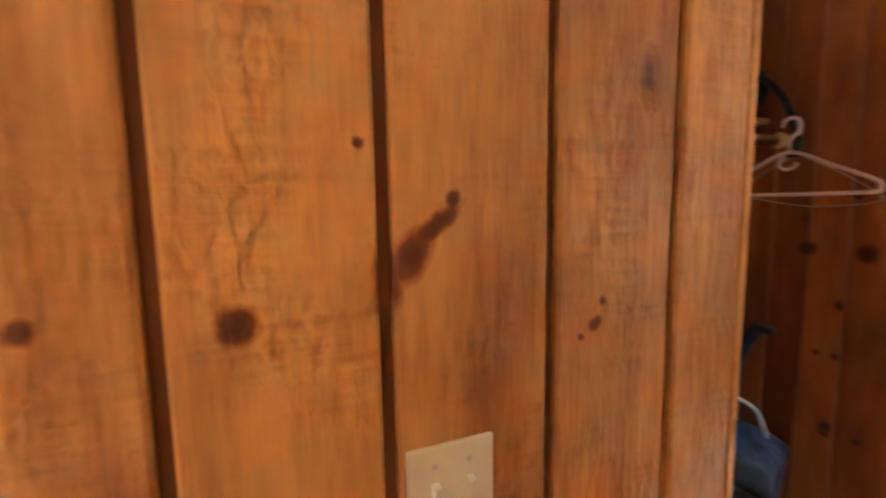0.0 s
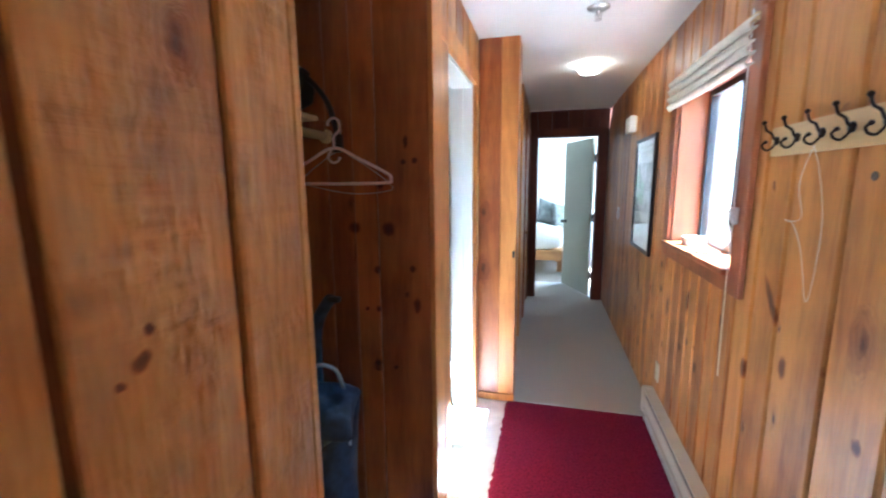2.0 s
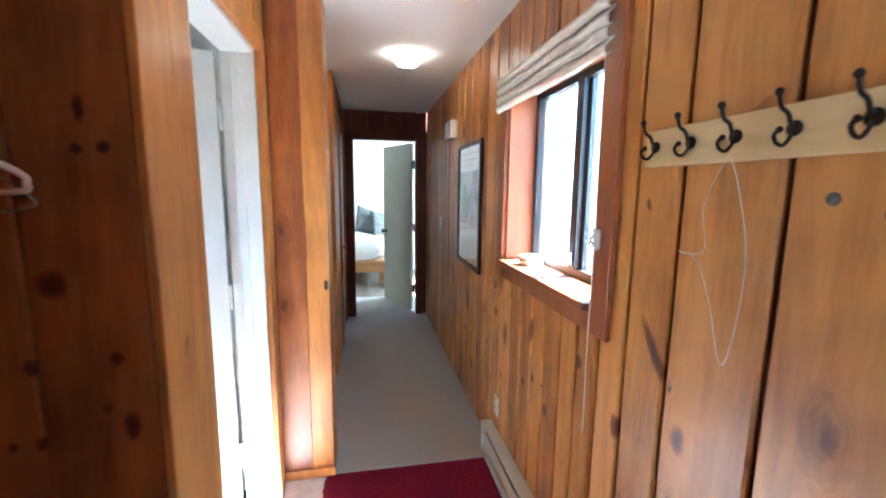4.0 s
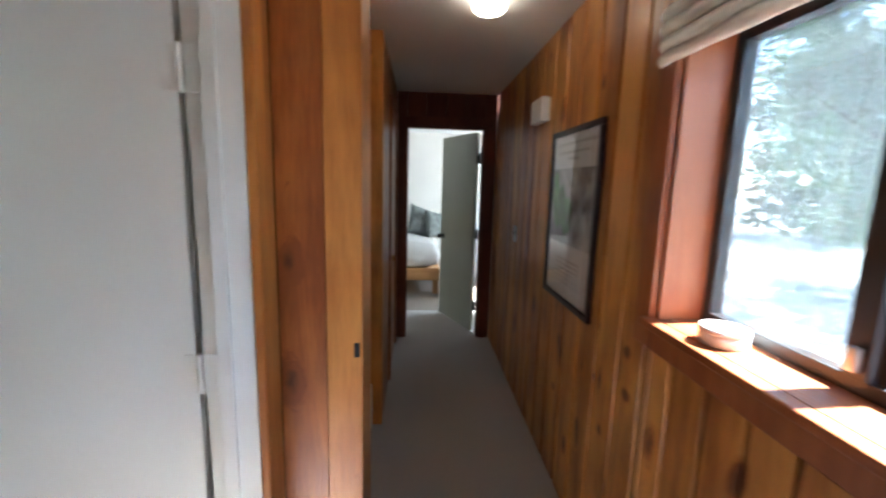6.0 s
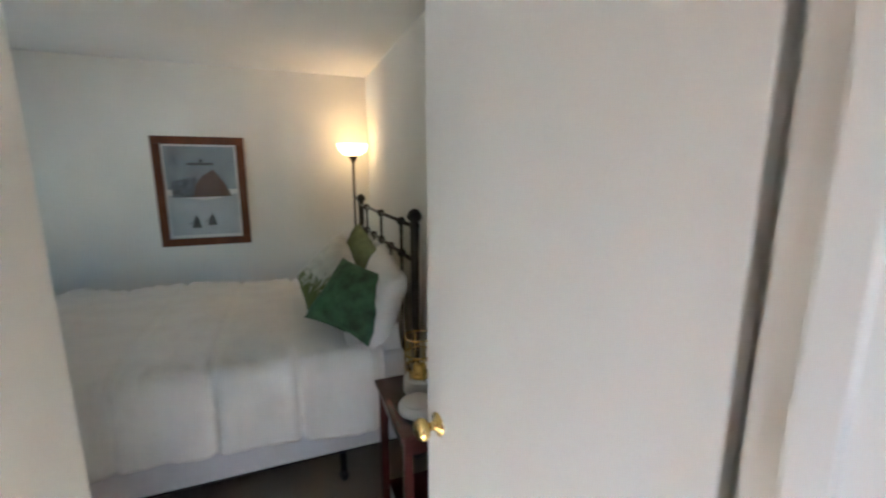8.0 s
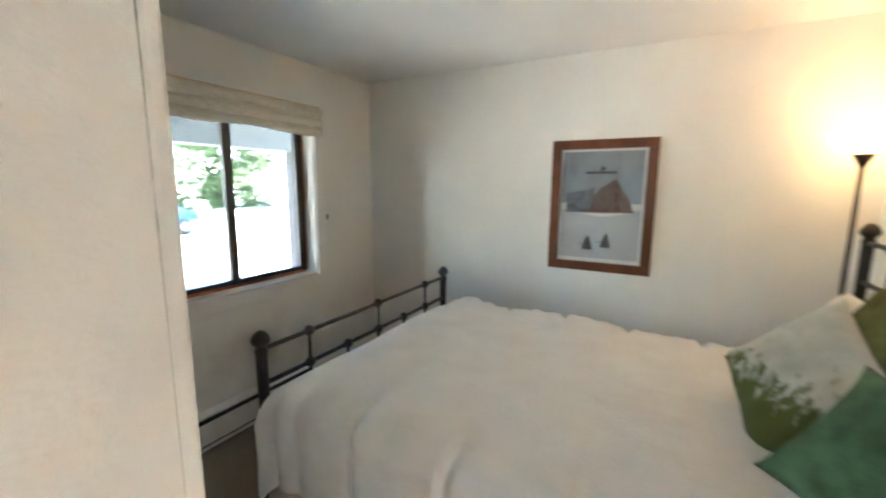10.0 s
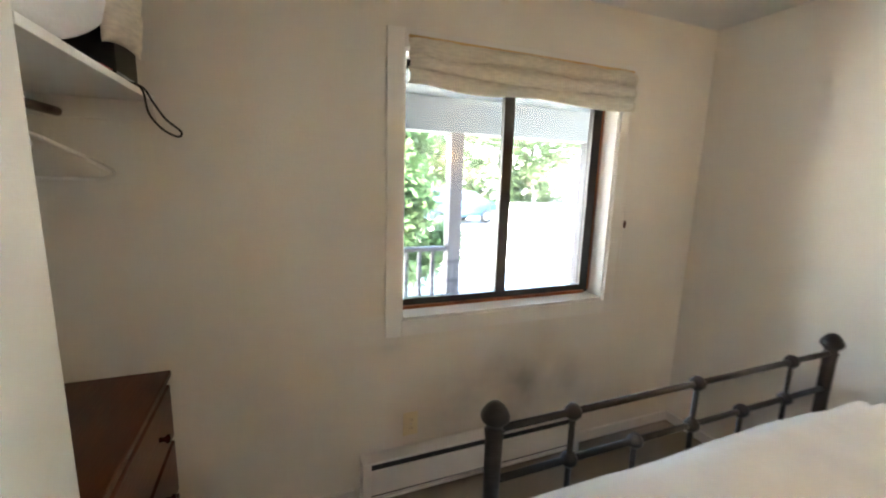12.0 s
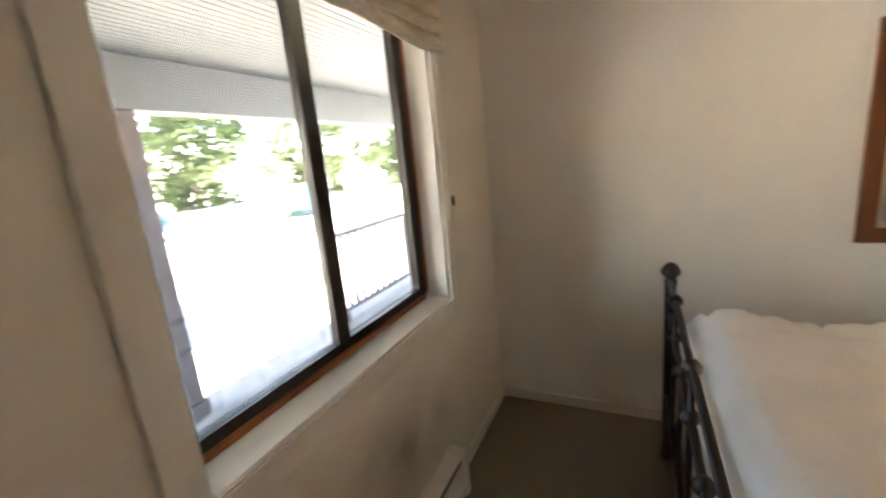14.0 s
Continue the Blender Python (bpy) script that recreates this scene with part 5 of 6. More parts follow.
# duvet: one quilted sheet draped over top and both sides
bm = bmesh.new()
nu, nv = 150, 130
DY0, DY1 = 1.668, 3.60
half = (BX1 - BX0) / 2 + 0.075
cx = (BX0 + BX1) / 2 + 0.005
rad, top_w = 0.085, half - 0.085
arc = rad * math.pi / 2
total = top_w + arc + 0.30
grid = []
for j in range(nv + 1):
    v = j / nv
    y = DY0 + (DY1 - DY0) * v
    row = []
    foot = max(0.0, 1 - (y - DY0) / 0.13)
    head = max(0.0, (y - 3.15) / 0.45)
    for i in range(nu + 1):
        s = (-1 + 2 * i / nu) * total
        a, sg = abs(s), (1 if s >= 0 else -1)
        ztop = 0.742 - 0.075 * v + 0.02 * math.cos(math.pi * s / (2 * total)) - 0.10 * foot ** 2.2 - 0.02 * head
        if a < top_w:
            x, z, nx_, nz_ = a, ztop, 0.0, 1.0
        elif a < top_w + arc:
            q = (a - top_w) / rad
            x, z, nx_, nz_ = top_w + rad * math.sin(q), ztop - rad * (1 - math.cos(q)), math.sin(q), math.cos(q)
        else:
            x, z, nx_, nz_ = top_w + rad, ztop - rad - (a - top_w - arc), 1.0, 0.0
        side = min(1, max(0, (a - top_w * 0.86) / (arc)))
        seam = min(abs(((y - 2.12) / 0.36) % 1.0), 1 - abs(((y - 2.12) / 0.36) % 1.0)) * 0.36
        puff = -0.030 * math.exp(-(seam / 0.016) ** 2) * (0.10 + 0.90 * side)
        puff += 0.020 * noise.noise((s * 2.2, y * 2.4, 1.7)) + 0.007 * noise.noise((s * 5.5, y * 4.5, 4.2))
        puff += 0.022 * side * noise.noise((s * 1.5, y * 11, 8.0)) + 0.010 * side * abs(noise.noise((s * 3.0 + y * 2, y * 15, 5.0))) + (0.0015 + 0.004 * side) * noise.noise((s * 14, y * 16, 2.0))
        hem = 0.020 * noise.noise((0.3, y * 4, sg * 3.0)) * max(0, (a - top_w - arc) / 0.30)
        row.append(bm.verts.new((cx + sg * (x + nx_ * puff), y, z + nz_ * puff + hem)))
    grid.append(row)
for a, b in zip(grid, grid[1:]):
    for i in range(nu):
        bm.faces.new((a[i], a[i + 1], b[i + 1], b[i]))
duvet = obj("duvet", bm, LINEN, smooth=True)
tagged(duvet, "puffy white quilted duvet spread over the bed", "duvet")
so = duvet.modifiers.new("thick", 'SOLIDIFY')
so.thickness, so.offset = 0.025, -1


def pillow(name, label, cat, w, h, t, m, material, seed, puff=0.42, group="pillows"):
    ob = obj(name, cushion(bmesh.new(), w, h, t, m, puff, seed), material, smooth=True)
    return tagged(ob, label, cat, group)


pillow("pillow", "white bed pillow leaning on the headboard rails", "pillow", 0.70, 0.46, 0.19, pose(-2.12, 3.66, 0.845, 70, 4, -4), LINEN, 2.0)
pillow("pillow", "white bed pillow leaning on the headboard rails", "pillow", 0.70, 0.46, 0.19, pose(-2.88, 3.66, 0.855, 66, -3, 4), LINEN, 6.0)
pillow("throw_cushion", "dark green velvet cushion tipped onto its corner", "cushion", 0.41, 0.39, 0.18, pose(-2.00, 3.505, 0.865, 48, 14, 46), GREEN, 4.0)
pillow("throw_cushion", "white and green leaf-print cushion", "cushion", 0.46, 0.46, 0.16, pose(-2.47, 3.42, 0.875, 54, 30, 10), LEAFY, 9.0)
pillow("throw_cushion", "olive green cushion behind the others", "cushion", 0.44, 0.44, 0.15, pose(-2.52, 3.60, 0.93, 70, 20, 8), OLIVE, 12.0)
# turned-down sheet corner
sheet = obj("bed_sheet", cushion(bmesh.new(), 0.34, 0.30, 0.05, pose(-1.80, 3.58, 0.60, 4, 58, 6), 0.3, 7.0), LINEN, smooth=True)
tagged(sheet, "white sheet corner hanging beside the pillows", "sheet")

# ---- bedroom: nightstand and its things ----
NX0, NX1, NYF, NYB, NZ = -1.495, -1.065, 3.500, 3.865, 0.655
ns = thing("nightstand", "dark cherry nightstand with tapered legs", "nightstand", ((NX0 + NX1) / 2, (NYF + NYB) / 2, 0))
no = Vector(ns.location)
part("top", box(NX0 - no.x, NYF - no.y, NZ - 0.020, NX1 - no.x, NYB - no.y, NZ, 0.004), CHERRY_DARK, ns)
for x, y in ((NX0 + 0.03, NYF + 0.03), (NX1 - 0.03, NYF + 0.03), (NX0 + 0.03, NYB - 0.03), (NX1 - 0.03, NYB - 0.03)):
    part("leg", box(x - 0.017 - no.x, y - 0.017 - no.y, 0, x + 0.017 - no.x, y + 0.017 - no.y, NZ - 0.0205, 0.003), CHERRY_DARK, ns)
for q in ((NX0 + 0.048, NYF + 0.02, NX1 - 0.048, NYF + 0.035), (NX0 + 0.048, NYB - 0.035, NX1 - 0.048, NYB - 0.02), (NX0 + 0.02, NYF + 0.048, NX0 + 0.035, NYB - 0.048), (NX1 - 0.035, NYF + 0.048, NX1 - 0.02, NYB - 0.048)):
    part("apron", box(q[0] - no.x, q[1] - no.y, NZ - 0.09, q[2] - no.x, q[3] - no.y, NZ - 0.021, 0.002), CHERRY_DARK, ns)
part("shelf", box(NX0 + 0.02 - no.x, NYF + 0.05 - no.y, 0.15, NX1 - 0.02 - no.x, NYB - 0.05 - no.y, 0.165, 0.002), CHERRY_DARK, ns)

cl = thing("table_lamp", "cage table lamp with clear bulb on a white marble base", "table lamp", (-1.340, 3.655, NZ + 0.0005))
part("base", lathe([(0.062, 0), (0.066, 0.004), (0.066, 0.058), (0.060, 0.064), (0, 0.064)], 28), mat("white_marble", (0.70, 0.69, 0.67), 0.35, var=0.08, scale=20), cl, smooth=True)
part("socket", lathe([(0.040, 0.0645), (0.040, 0.078), (0.028, 0.084), (0.026, 0.112), (0.018, 0.118), (0, 0.118)], 20), BRASS, cl, "aged brass socket", True)
part("bulb", lathe([(0.014, 0.119), (0.016, 0.135), (0.024, 0.155), (0.029, 0.180), (0.024, 0.205), (0.012, 0.220), (0, 0.223)], 18), CLEAR, cl, "unlit clear filament bulb", True)
cage = part("cage", tube([(0.058 * math.cos(a * math.pi / 16), 0.058 * math.sin(a * math.pi / 16), 0.105) for a in range(32)], 0.0028, 6, closed=True), BRASS, cl, smooth=True)
for z_ in (0.165, 0.235):
    part("ring", tube([(0.058 * math.cos(a * math.pi / 16), 0.058 * math.sin(a * math.pi / 16), z_) for a in range(32)], 0.0028, 6, closed=True), BRASS, cage, smooth=True)
for a in range(6):
    c_, s_ = 0.058 * math.cos(a * math.pi / 3), 0.058 * math.sin(a * math.pi / 3)
    part("upright", tube([(c_, s_, 0.066), (c_, s_, 0.235)], 0.0024, 6), BRASS, cage)
part("cable", tube(smooth_line([(0.066, 0.0, 0.006), (0.11, -0.015, 0.004), (0.16, 0.04, 0.004), (0.20, 0.14, 0.004)]), 0.003, 6), WHITE_PL, cl, smooth=True)
nm = thing("noise_machine", "round white sound machine on the nightstand", "sound machine", (-1.205, 3.605, NZ + 0.0005))
part("body", lathe([(0.066, 0), (0.073, 0.005), (0.073, 0.026), (0.066, 0.036), (0.060, 0.0365)], 30), WHITE_PL, nm, smooth=True)
part("cap", lathe([(0.0595, 0.034), (0.060, 0.040), (0.050, 0.046), (0, 0.048)], 30), WHITE_PL, nm, smooth=True)
part("power_cable", tube(smooth_line([(0.06, 0.05, 0.008), (0.10, 0.12, 0.004), (0.12, 0.20, 0.004), (0.15, 0.26, 0.004)]), 0.003, 6), BLACK, nm, smooth=True)
clock = thing("alarm_clock", "small black alarm clock behind the lamp", "clock", (-1.42, 3.80, NZ + 0.0005))
part("case", box(-0.045, -0.025, 0, 0.045, 0.025, 0.070, 0.008), BLACK, clock)
part("face", box(-0.038, -0.0275, 0.010, 0.038, -0.0255, 0.060, 0.001), TEAL_BLACK, clock)

# ---- bedroom: torchiere ----
LX, LY = -3.36, 3.74
tl = thing("floor_lamp", "lit torchiere floor lamp with frosted glass bowl", "floor lamp", (LX, LY, 0))
part("base", lathe([(0.125, 0.0), (0.128, 0.008), (0.110, 0.022), (0.030, 0.034), (0.014, 0.05)], 28), IRON, tl, smooth=True)
part("pole", lathe([(0.0105, 0.05), (0.0105, 1.60)], 12), IRON, tl, smooth=True)
part("cup", lathe([(0.0105, 1.60), (0.016, 1.615), (0.034, 1.650), (0.040, 1.660), (0.030, 1.662)], 20), IRON, tl, smooth=True)
bowl = part("bowl", lathe([(0.036, 1.663), (0.080, 1.675), (0.112, 1.705), (0.126, 1.745), (0.128, 1.760), (0.122, 1.760), (0.106, 1.710), (0.074, 1.682), (0.034, 1.670)], 32), BOWL, tl, "glowing frosted glass bowl", True)
bulb = bpy.data.lights.new("torchiere_bulb", 'POINT')
bulb.energy, bulb.color, bulb.shadow_soft_size = 0.032, (1.0, 0.60, 0.26), 0.05
bo_ = new("torchiere_bulb", bulb)
bo_.location = (LX, LY, 1.775)

# ---- bedroom: barn poster ----
WX = -3.575
P = picture_frame("framed_poster", "barn and snow poster in a broad walnut frame", 'x', WX, 1, 2.288, 2.914, 0.961, 1.798, 0.058, FRAME_BROWN, 0.025)
c = WX + 0.0085
part("poster_sky", flat('x', c, [(2.36, 1.40), (2.84, 1.40), (2.84, 1.725), (2.36, 1.725)], 0.0008), SKYBLUE, P, "soft blue-grey printed sky")
part("poster_hills", flat('x', c + 0.001, [(2.39, 1.34), (2.56, 1.34), (2.56, 1.50), (2.50, 1.485), (2.39, 1.46)], 0.0008), BARN_SIDE, P)
part("poster_barn", flat('x', c + 0.002, [(2.53, 1.34), (2.80, 1.345), (2.765, 1.43), (2.685, 1.555), (2.60, 1.50), (2.55, 1.43)], 0.0008), BARN, P, "brown printed barn")
part("poster_snow", flat('x', c + 0.001, [(2.36, 1.045), (2.84, 1.045), (2.84, 1.37), (2.72, 1.33), (2.60, 1.315), (2.48, 1.335), (2.36, 1.36)], 0.0006), SNOW, P, "pale printed snow field")
for k, (u, z_) in enumerate(((2.535, 1.10), (2.645, 1.118))):
    part("poster_stump", flat('x', c + 0.002, [(u - 0.033, z_), (u + 0.033, z_), (u + 0.020, z_ + 0.045), (u + 0.012, z_ + 0.078), (u + 0.004, z_ + 0.100), (u - 0.006, z_ + 0.078), (u - 0.020, z_ + 0.045)], 0.0008), INK, P)
    part("poster_stroke", flat('x', c + 0.0022, [(u - 0.055, z_ + 0.030), (u - 0.030, z_ + 0.034), (u - 0.030, z_ + 0.040), (u - 0.055, z_ + 0.036)], 0.0008), INK, P)
part("title_bar", flat('x', c + 0.002, [(2.505, 1.585), (2.685, 1.585), (2.685, 1.602), (2.505, 1.602)], 0.0008), INK, P)
part("title_mark", flat('x', c + 0.002, [(2.590, 1.606), (2.620, 1.606), (2.622, 1.622), (2.605, 1.632), (2.590, 1.620)], 0.0008), INK, P)
g_ = part("glazing", box(WX + 0.0145, 2.3465, 1.0195, WX + 0.0165, 2.8555, 1.7395), GLASS, P)
g_.visible_shadow = False

# ---- bedroom: mirror, nook, dresser ----
mr = thing("wall_mirror", "tall wall mirror in a gilt wooden frame", "mirror")
a, b, q0, q1 = 1.845, 2.445, 1.165, 2.06
for q in ((a, b, q1 - 0.055, q1), (a, b, q0, q0 + 0.055), (a, a + 0.055, q0 + 0.0553, q1 - 0.0553), (b - 0.055, b, q0 + 0.0553, q1 - 0.0553)):
    part("frame_rail", ubox('x', -0.9305, -0.955, *q, bevel=0.006), GOLD_FRAME, mr)
part("mirror_glass", box(-0.940, a + 0.055, q0 + 0.055, -0.9306, b - 0.055, q1 - 0.055), MIRROR, mr)

dr = thing("dresser", "dark cherry-stained dresser with two rows of drawers", "dresser", (-0.61, 1.155, 0))
part("carcass", box(-0.285, -0.385, 0.03, 0.300, 0.380, 0.735, 0.003), CHERRY, dr)
part("top", box(-0.300, -0.390, 0.7355, 0.305, 0.388, 0.760, 0.005), CHERRY, dr)
for k in range(3):
    z_ = 0.06 + k * 0.225
    dw = part("drawer", box(-0.298, -0.365, z_, -0.2855, 0.360, z_ + 0.205, 0.004), CHERRY, dr)
    for y in (-0.18, 0.18):
        part("drawer_pull", lathe([(0.008, 0), (0.007, 0.014), (0.015, 0.022), (0.013, 0.030), (0, 0.032)], 14, pose(-0.2985, y, z_ + 0.10, 0, -90, 0)), CHERRY_DARK, dw, smooth=True)
for x, y in ((-0.26, -0.36), (-0.26, 0.35), (0.27, -0.36), (0.27, 0.35)):
    part("foot", box(x - 0.02, y - 0.02, 0, x + 0.02, y + 0.02, 0.0295, 0.002), CHERRY_DARK, dr)

sh = thing("nook_shelf", "white painted shelf across the dresser nook", "shelf", (-0.615, 1.156, 1.715))
part("board", box(-0.315, -0.402, -0.010, 0.314, 0.403, 0.010, 0.002), TRIM_WHITE, sh)
part("cleat", box(-0.315, -0.402, -0.075, 0.310, -0.384, -0.0105, 0.002), TRIM_WHITE, sh)
part("rod", tube([(-0.06, -0.383, -0.06), (-0.06, 0.403, -0.06)], 0.014, 14), CHERRY, sh, smooth=True)
hanger("white plastic coat hanger in the dresser nook", pose(-0.64, 0.93, 1.600, 0, 0, 14), WHITE_PL, 0.40)
hanger("white plastic coat hanger in the dresser nook", pose(-0.65, 0.98, 1.600, 0, 0, 24), WHITE_PL, 0.40)
bx = thing("black_box", "glossy black cardboard box on the nook shelf", "box", (-0.75, 0.90, 1.7255))
part("body", box(-0.15, -0.10, 0.0, 0.15, 0.10, 0.30, 0.004), BLACK, bx)
part("edge_tape", box(-0.1515, -0.098, 0.020, -0.1502, 0.098, 0.026), PALE_CLOTH, bx)
bd = obj("folded_blanket", cushion(bmesh.new(), 0.50, 0.40, 0.24, pose(-0.70, 1.24, 1.85, 6, 10, 85), 0.4, 3.3), LINEN, smooth=True)
tagged(bd, "folded white bedding stuffed on the nook shelf", "bedding")
rt = obj("red_towel", cushion(bmesh.new(), 0.42, 0.36, 0.035, pose(-0.72, 1.25, 1.745, 0, 0, 88), 0.25, 5.1), mat("red_terry", (0.30, 0.03, 0.05), 0.95, var=0.1, bump=0.6), smooth=True)
tagged(rt, "folded red towel under the white bedding", "towel")
tg = obj("cream_cloth", cushion(bmesh.new(), 0.30, 0.17, 0.05, pose(-0.925, 0.985, 1.955, 14, 86, 0), 0.45, 4.4), BLIND, smooth=True)
tagged(tg, "cream cloth hanging over the black box", "cloth")
cb = obj("black_cable", tube(smooth_line([(-0.90, 0.95, 1.735), (-0.945, 0.95, 1.722), (-0.97, 0.955, 1.68), (-1.00, 0.97, 1.635), (-1.04, 0.99, 1.60), (-1.03, 0.985, 1.585), (-0.99, 0.965, 1.605), (-0.955, 0.95, 1.65), (-0.945, 0.945, 1.71), (-0.93, 0.96, 1.732)]), 0.0032, 8), BLACK, smooth=True)
tagged(cb, "black cable loop hanging over the shelf edge", "cable")

# ---- far bedroom things ----
fb = thing("platform_bed", "low oak platform bed with white bedding", "bed", (-0.1, 8.5, 0))
part("frame", box(-1.05, -0.45, 0.19, 0.85, 0.58, 0.36, 0.008), BED_WOOD, fb)
for x, y in ((-1.0, -0.40), (0.80, -0.40), (-1.0, 0.52), (0.80, 0.52)):
    part("leg", box(x - 0.04, y - 0.04, 0, x + 0.04, y + 0.04, 0.1895, 0.004), BED_WOOD, fb)
part("mattress", cushion(bmesh.new(), 1.95, 1.08, 0.44, pose(-0.1, 0.06, 0.545), 0.16, 8.0, 30), LINEN, fb, smooth=True)
pillow("throw_cushion", "grey linen cushion on the far bed", "cushion", 0.46, 0.46, 0.17, pose(0.50, 8.72, 0.93, 74, 18, 30), GREY_CLOTH, 3.0)
pillow("throw_cushion", "darker grey cushion on the far bed", "cushion", 0.42, 0.42, 0.16, pose(0.70, 8.62, 0.90, 74, 10, 50), GREY_CLOTH, 5.0)
fn = thing("bedside_cabinet", "small oak bedside cabinet beside the far bed", "cabinet", (0.86, 7.98, 0))
part("carcass", box(-0.10, -0.16, 0.03, 0.22, 0.055, 0.48, 0.004), BED_WOOD, fn)
part("top", box(-0.112, -0.172, 0.4805, 0.232, 0.065, 0.50, 0.004), BED_WOOD, fn)
part("plinth", box(-0.09, -0.15, 0.0, 0.21, 0.05, 0.0295), BED_WOOD, fn)

# ---- outdoors ----
bm = bmesh.new()
S = 400
vs = [bm.verts.new(p) for p in ((-S, -S, -0.55), (S, -S, -0.55), (S, S, -0.55), (-S, S, -0.55))]
bm.faces.new(vs)
structure(obj("ground", bm, GROUND), "pale sunlit gravel ground", "ground")
PY = -1.25
structure(obj("porch_floor", box(-7.5, -1.40, -0.60, -0.2, 0.598, -0.10), DECK), "grey porch deck outside the bedroom", "porch")
pc = structure(obj("porch_ceiling", box(-7.5, -1.40, 2.214, -0.2, 0.598, 2.30), PORCH_CEIL), "beadboard porch ceiling with shade put into the colour", "porch ceiling")
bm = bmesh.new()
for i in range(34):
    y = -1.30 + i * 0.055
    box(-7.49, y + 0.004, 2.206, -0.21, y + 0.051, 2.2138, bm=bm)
structure(obj("porch_ceiling_boards", bm, PORCH_CEIL), "narrow ceiling boards of the porch, shade put into the colour", "porch ceiling")
structure(obj("porch_beam", box(-7.5, -1.34, 1.90, -0.2, -1.16, 2.2055, 0.006), PORCH_PAINT), "grey porch beam with shade put into the colour", "beam")
structure(obj("porch_roof", box(-7.7, -1.65, 2.3005, 0.3, 0.598, 2.42), DECK), "porch roof", "roof")
for x in (-1.15, -2.90, -4.50, -6.4):
    pt = thing("porch_post", "square grey porch post with shade put into the colour", "post", (x, PY, -0.0995), "porch posts")
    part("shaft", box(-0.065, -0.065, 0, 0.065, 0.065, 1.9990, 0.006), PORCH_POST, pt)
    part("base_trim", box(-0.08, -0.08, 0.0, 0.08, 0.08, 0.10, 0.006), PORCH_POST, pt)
for xa, xb in ((-1.22, -2.83), (-4.57, -6.33)):
    rl = thing("porch_railing", "painted wooden porch railing with slim balusters", "railing", ((xa + xb) / 2, PY, -0.0995), "porch railings")
    h = abs(xa - xb) / 2
    part("top_rail", box(-h, -0.045, 0.875, h, 0.045, 0.915, 0.006), PORCH_POST, rl)
    part("bottom_rail", box(-h, -0.02, 0.08, h, 0.02, 0.12, 0.004), PORCH_POST, rl)
    k = int(h * 2 / 0.125)
    for i in range(1, k):
        x = -h + 2 * h * i / k
        part("baluster", box(x - 0.017, -0.017, 0.1205, x + 0.017, 0.017, 0.8745), PORCH_POST, rl)


def tree(label, x, y, z, height, crown_r, crown_z, n, seed, leaf=0.09, material=LEAF, trunk_r=0.13, cone=False):
    """Tapered trunk, limbs and a crown of many small leaves in uneven clumps."""
    t = thing("tree", label, "tree", (x, y, z))
    rnd = random.Random(seed)
    bm = tube(smooth_line([(0, 0, 0), (0.05, 0.03, height * 0.3), (-0.04, 0.06, height * 0.6), (0.03, 0, height * 0.92)], 5), [trunk_r * (1.25 - 1.1 * i / 15) for i in range(16)], 10)
    for i in range(7):
        a, zz = rnd.uniform(0, 6.28), height * rnd.uniform(0.3, 0.75)
        l_ = crown_r * rnd.uniform(0.5, 0.85)
        tube(smooth_line([(0, 0, zz), (l_ * 0.5 * math.cos(a), l_ * 0.5 * math.sin(a), zz + 0.25 * l_), (l_ * math.cos(a), l_ * math.sin(a), zz + 0.55 * l_)], 3), [trunk_r * 0.4 * (1 - 0.12 * k) for k in range(7)], 6, bm)
    part("trunk", bm, BARK, t, smooth=True)
    clumps = []
    for i in range(46):
        while True:
            v = Vector((rnd.uniform(-1, 1), rnd.uniform(-1, 1), rnd.uniform(-1, 1)))
            if v.length < 1:
                break
        k = (1 - (v.z + 1) / 2 * 0.85) if cone else 1.0
        clumps.append((Vector((v.x * crown_r * k, v.y * crown_r * k, crown_z + v.z * (height - crown_z) * 0.98)), crown_r * rnd.uniform(0.16, 0.30)))
    verts, faces = [], []
    for i in range(n):
        c0, r = clumps[rnd.randrange(len(clumps))]
        p = c0 + Vector((rnd.gauss(0, 0.55), rnd.gauss(0, 0.55), rnd.gauss(0, 0.45))) * r
        u = Vector((rnd.gauss(0, 1), rnd.gauss(0, 1), rnd.gauss(0, 0.6))).normalized()
        w_ = u.orthogonal().normalized()
        s = leaf * rnd.uniform(0.6, 1.3)
        k = len(verts)
        verts += [p - u * s, p + w_ * s * 0.5, p + u * s, p - w_ * s * 0.5]
        faces.append((k, k + 1, k + 2, k + 3))
    me = bpy.data.meshes.new("crown")
    me.from_pydata([tuple(v) for v in verts], [], faces)
    me.materials.append(material)
    ob = new("crown", me)
    ob.parent = t
    return t


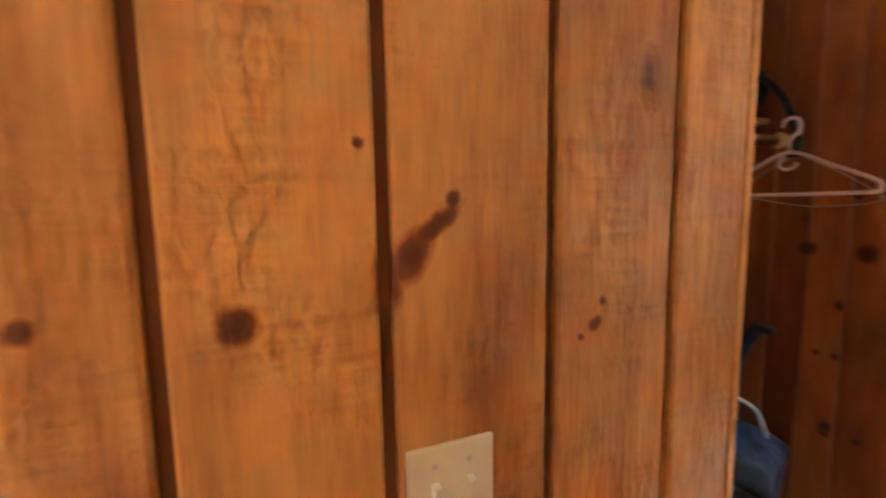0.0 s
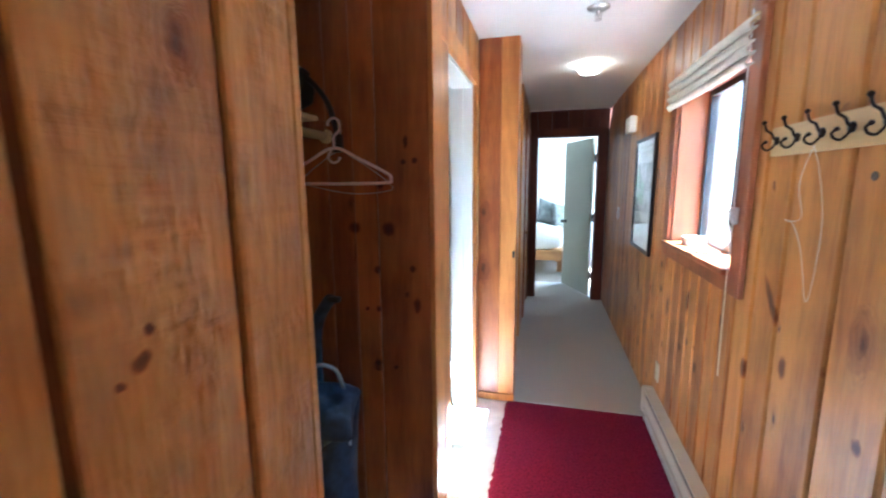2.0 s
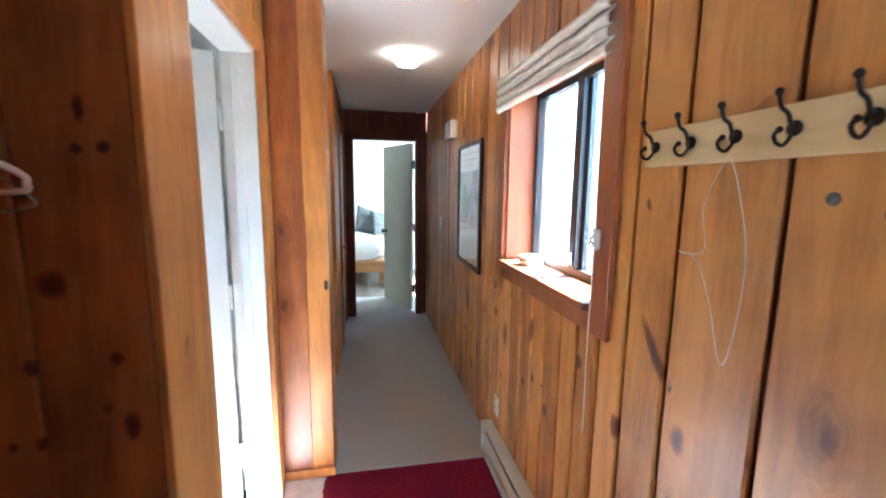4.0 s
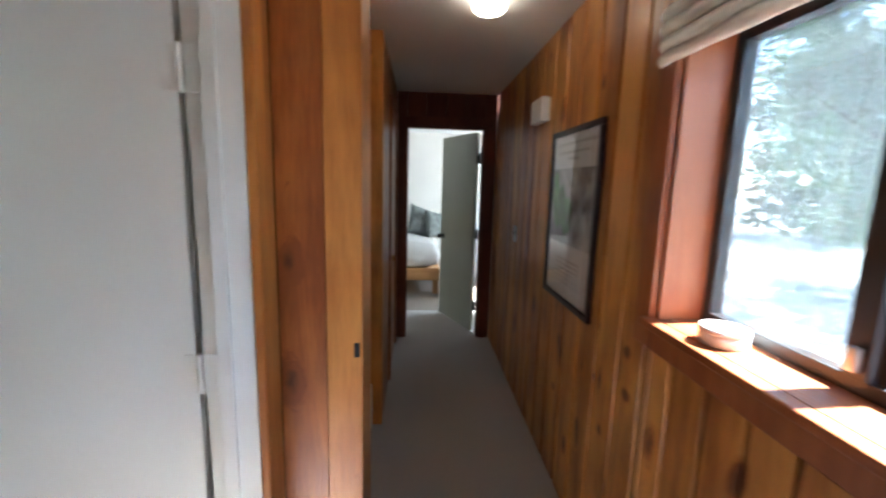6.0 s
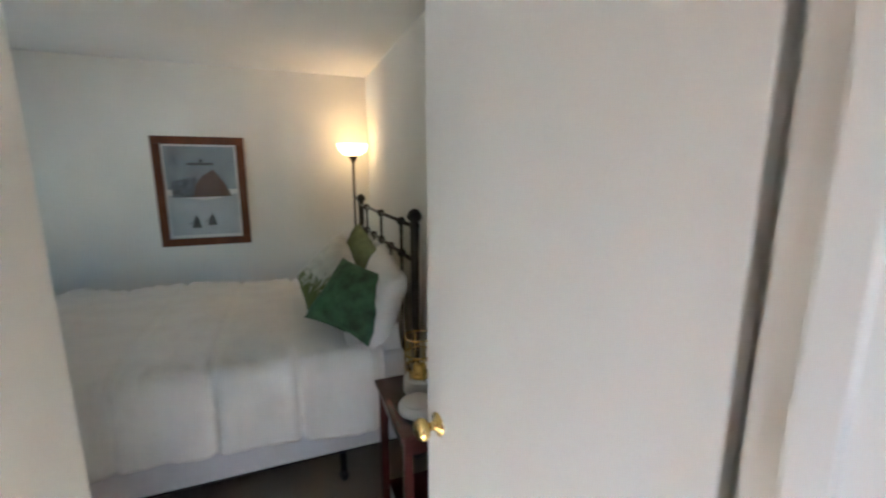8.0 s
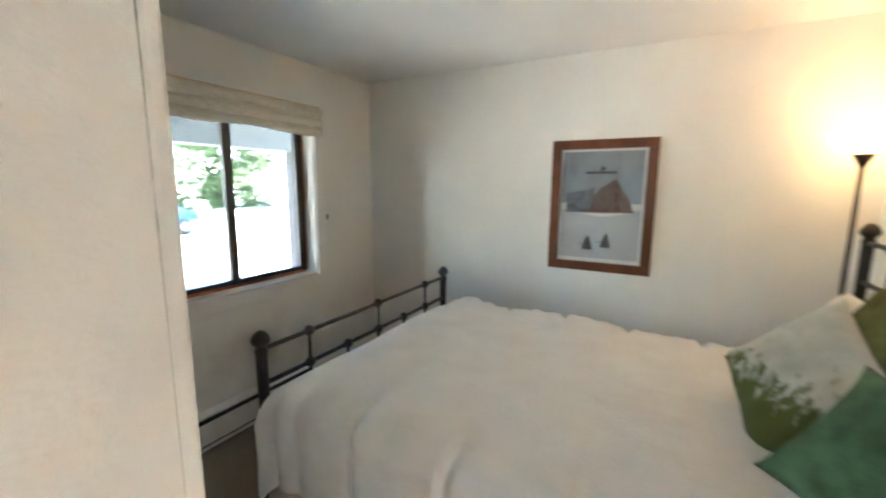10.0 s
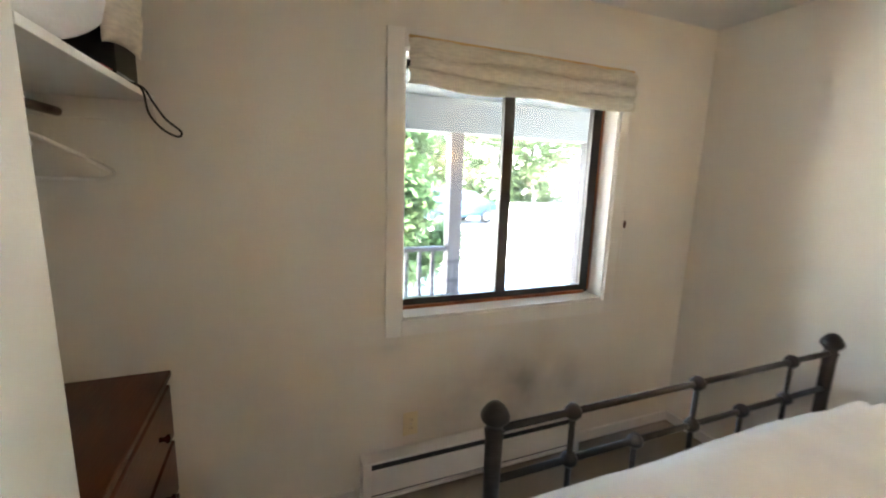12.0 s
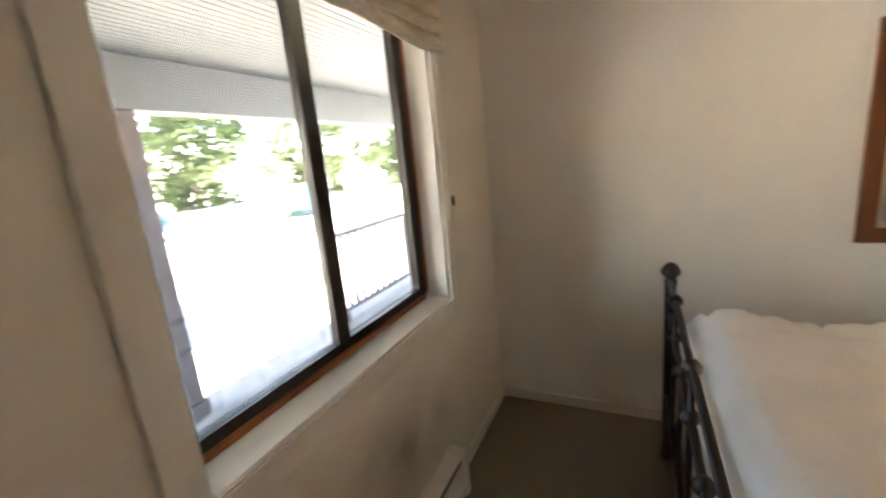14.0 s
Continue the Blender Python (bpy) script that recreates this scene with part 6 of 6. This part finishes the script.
tree("leafy shade tree outside the hall window", 5.9, 6.9, -0.55, 6.2, 1.45, 3.75, 30000, 5, 0.055, LEAF, 0.13)
tree("leafy tree behind the first one", 10.5, 10.0, -0.55, 6.5, 2.6, 3.6, 6000, 8, 0.14)
tree("dense green conifer beside the porch", -3.05, -4.4, -0.55, 5.2, 1.45, 2.35, 46000, 11, 0.075, LEAF, 0.12, True)
for i, (x, y, h) in enumerate(((-16, -30, 9), (-10, -34, 10), (-23, -30, 9), (-30, -25, 10), (-4, -34, 9), (-38, -20, 9), (3, -33, 9), (22, 12, 9), (20, 20, 10), (24, 3, 9))):
    tree("distant leafy tree beyond the parking area", x, y, -0.55, h, 4.6, h * 0.46, 4500, 30 + i, 0.30, LEAF_FAR, 0.25)


def parked_car(label, x, y, rz, paint):
    t = thing("parked_car", label, "car", (x, y, -0.55), "parked cars")
    t.rotation_euler = (0, 0, radians(rz))
    prof = [(-2.15, 0.35), (-2.2, 0.75), (-1.9, 0.92), (-1.35, 0.98), (-0.75, 1.42), (0.75, 1.45), (1.55, 1.0), (2.1, 0.92), (2.2, 0.6), (2.15, 0.32)]
    bm = bmesh.new()
    ra = [bm.verts.new((px, -0.86 + (0.12 if pz > 1.2 else 0), pz)) for px, pz in prof]
    rb = [bm.verts.new((px, 0.86 - (0.12 if pz > 1.2 else 0), pz)) for px, pz in prof]
    for i in range(len(prof)):
        j = (i + 1) % len(prof)
        bm.faces.new((ra[i], ra[j], rb[j], rb[i]))
    bm.faces.new(ra[::-1])
    bm.faces.new(rb)
    bmesh.ops.bevel(bm, geom=list(bm.edges), offset=0.05, segments=2, affect='EDGES')
    bmesh.ops.recalc_face_normals(bm, faces=bm.faces)
    part("body", bm, paint, t, smooth=True)
    for s in (-1, 1):
        part("side_window", flat('y', s * 0.80, [(-1.15, 1.02), (1.30, 1.04), (0.70, 1.36), (-0.70, 1.36)], s * 0.04), BLACK, t)
        for wx in (-1.35, 1.35):
            w_ = part("wheel", lathe([(0.16, -0.10), (0.31, -0.10), (0.33, -0.06), (0.33, 0.06), (0.31, 0.10), (0.16, 0.10)], 18, pose(wx, s * 0.80, 0.33, 90, 0, 0)), TYRE, t, smooth=True)
            part("rim", lathe([(0.0, -0.108), (0.19, -0.104), (0.19, 0.104), (0.0, 0.108)], 14, pose(wx, s * 0.80, 0.33, 90, 0, 0)), STEEL, w_, smooth=True)
    return t


parked_car("dark blue parked car across the lot", -8.6, -14.5, 15, CAR_BLUE)
parked_car("teal parked car across the lot", -17.0, -14.0, 60, CAR_TEAL)
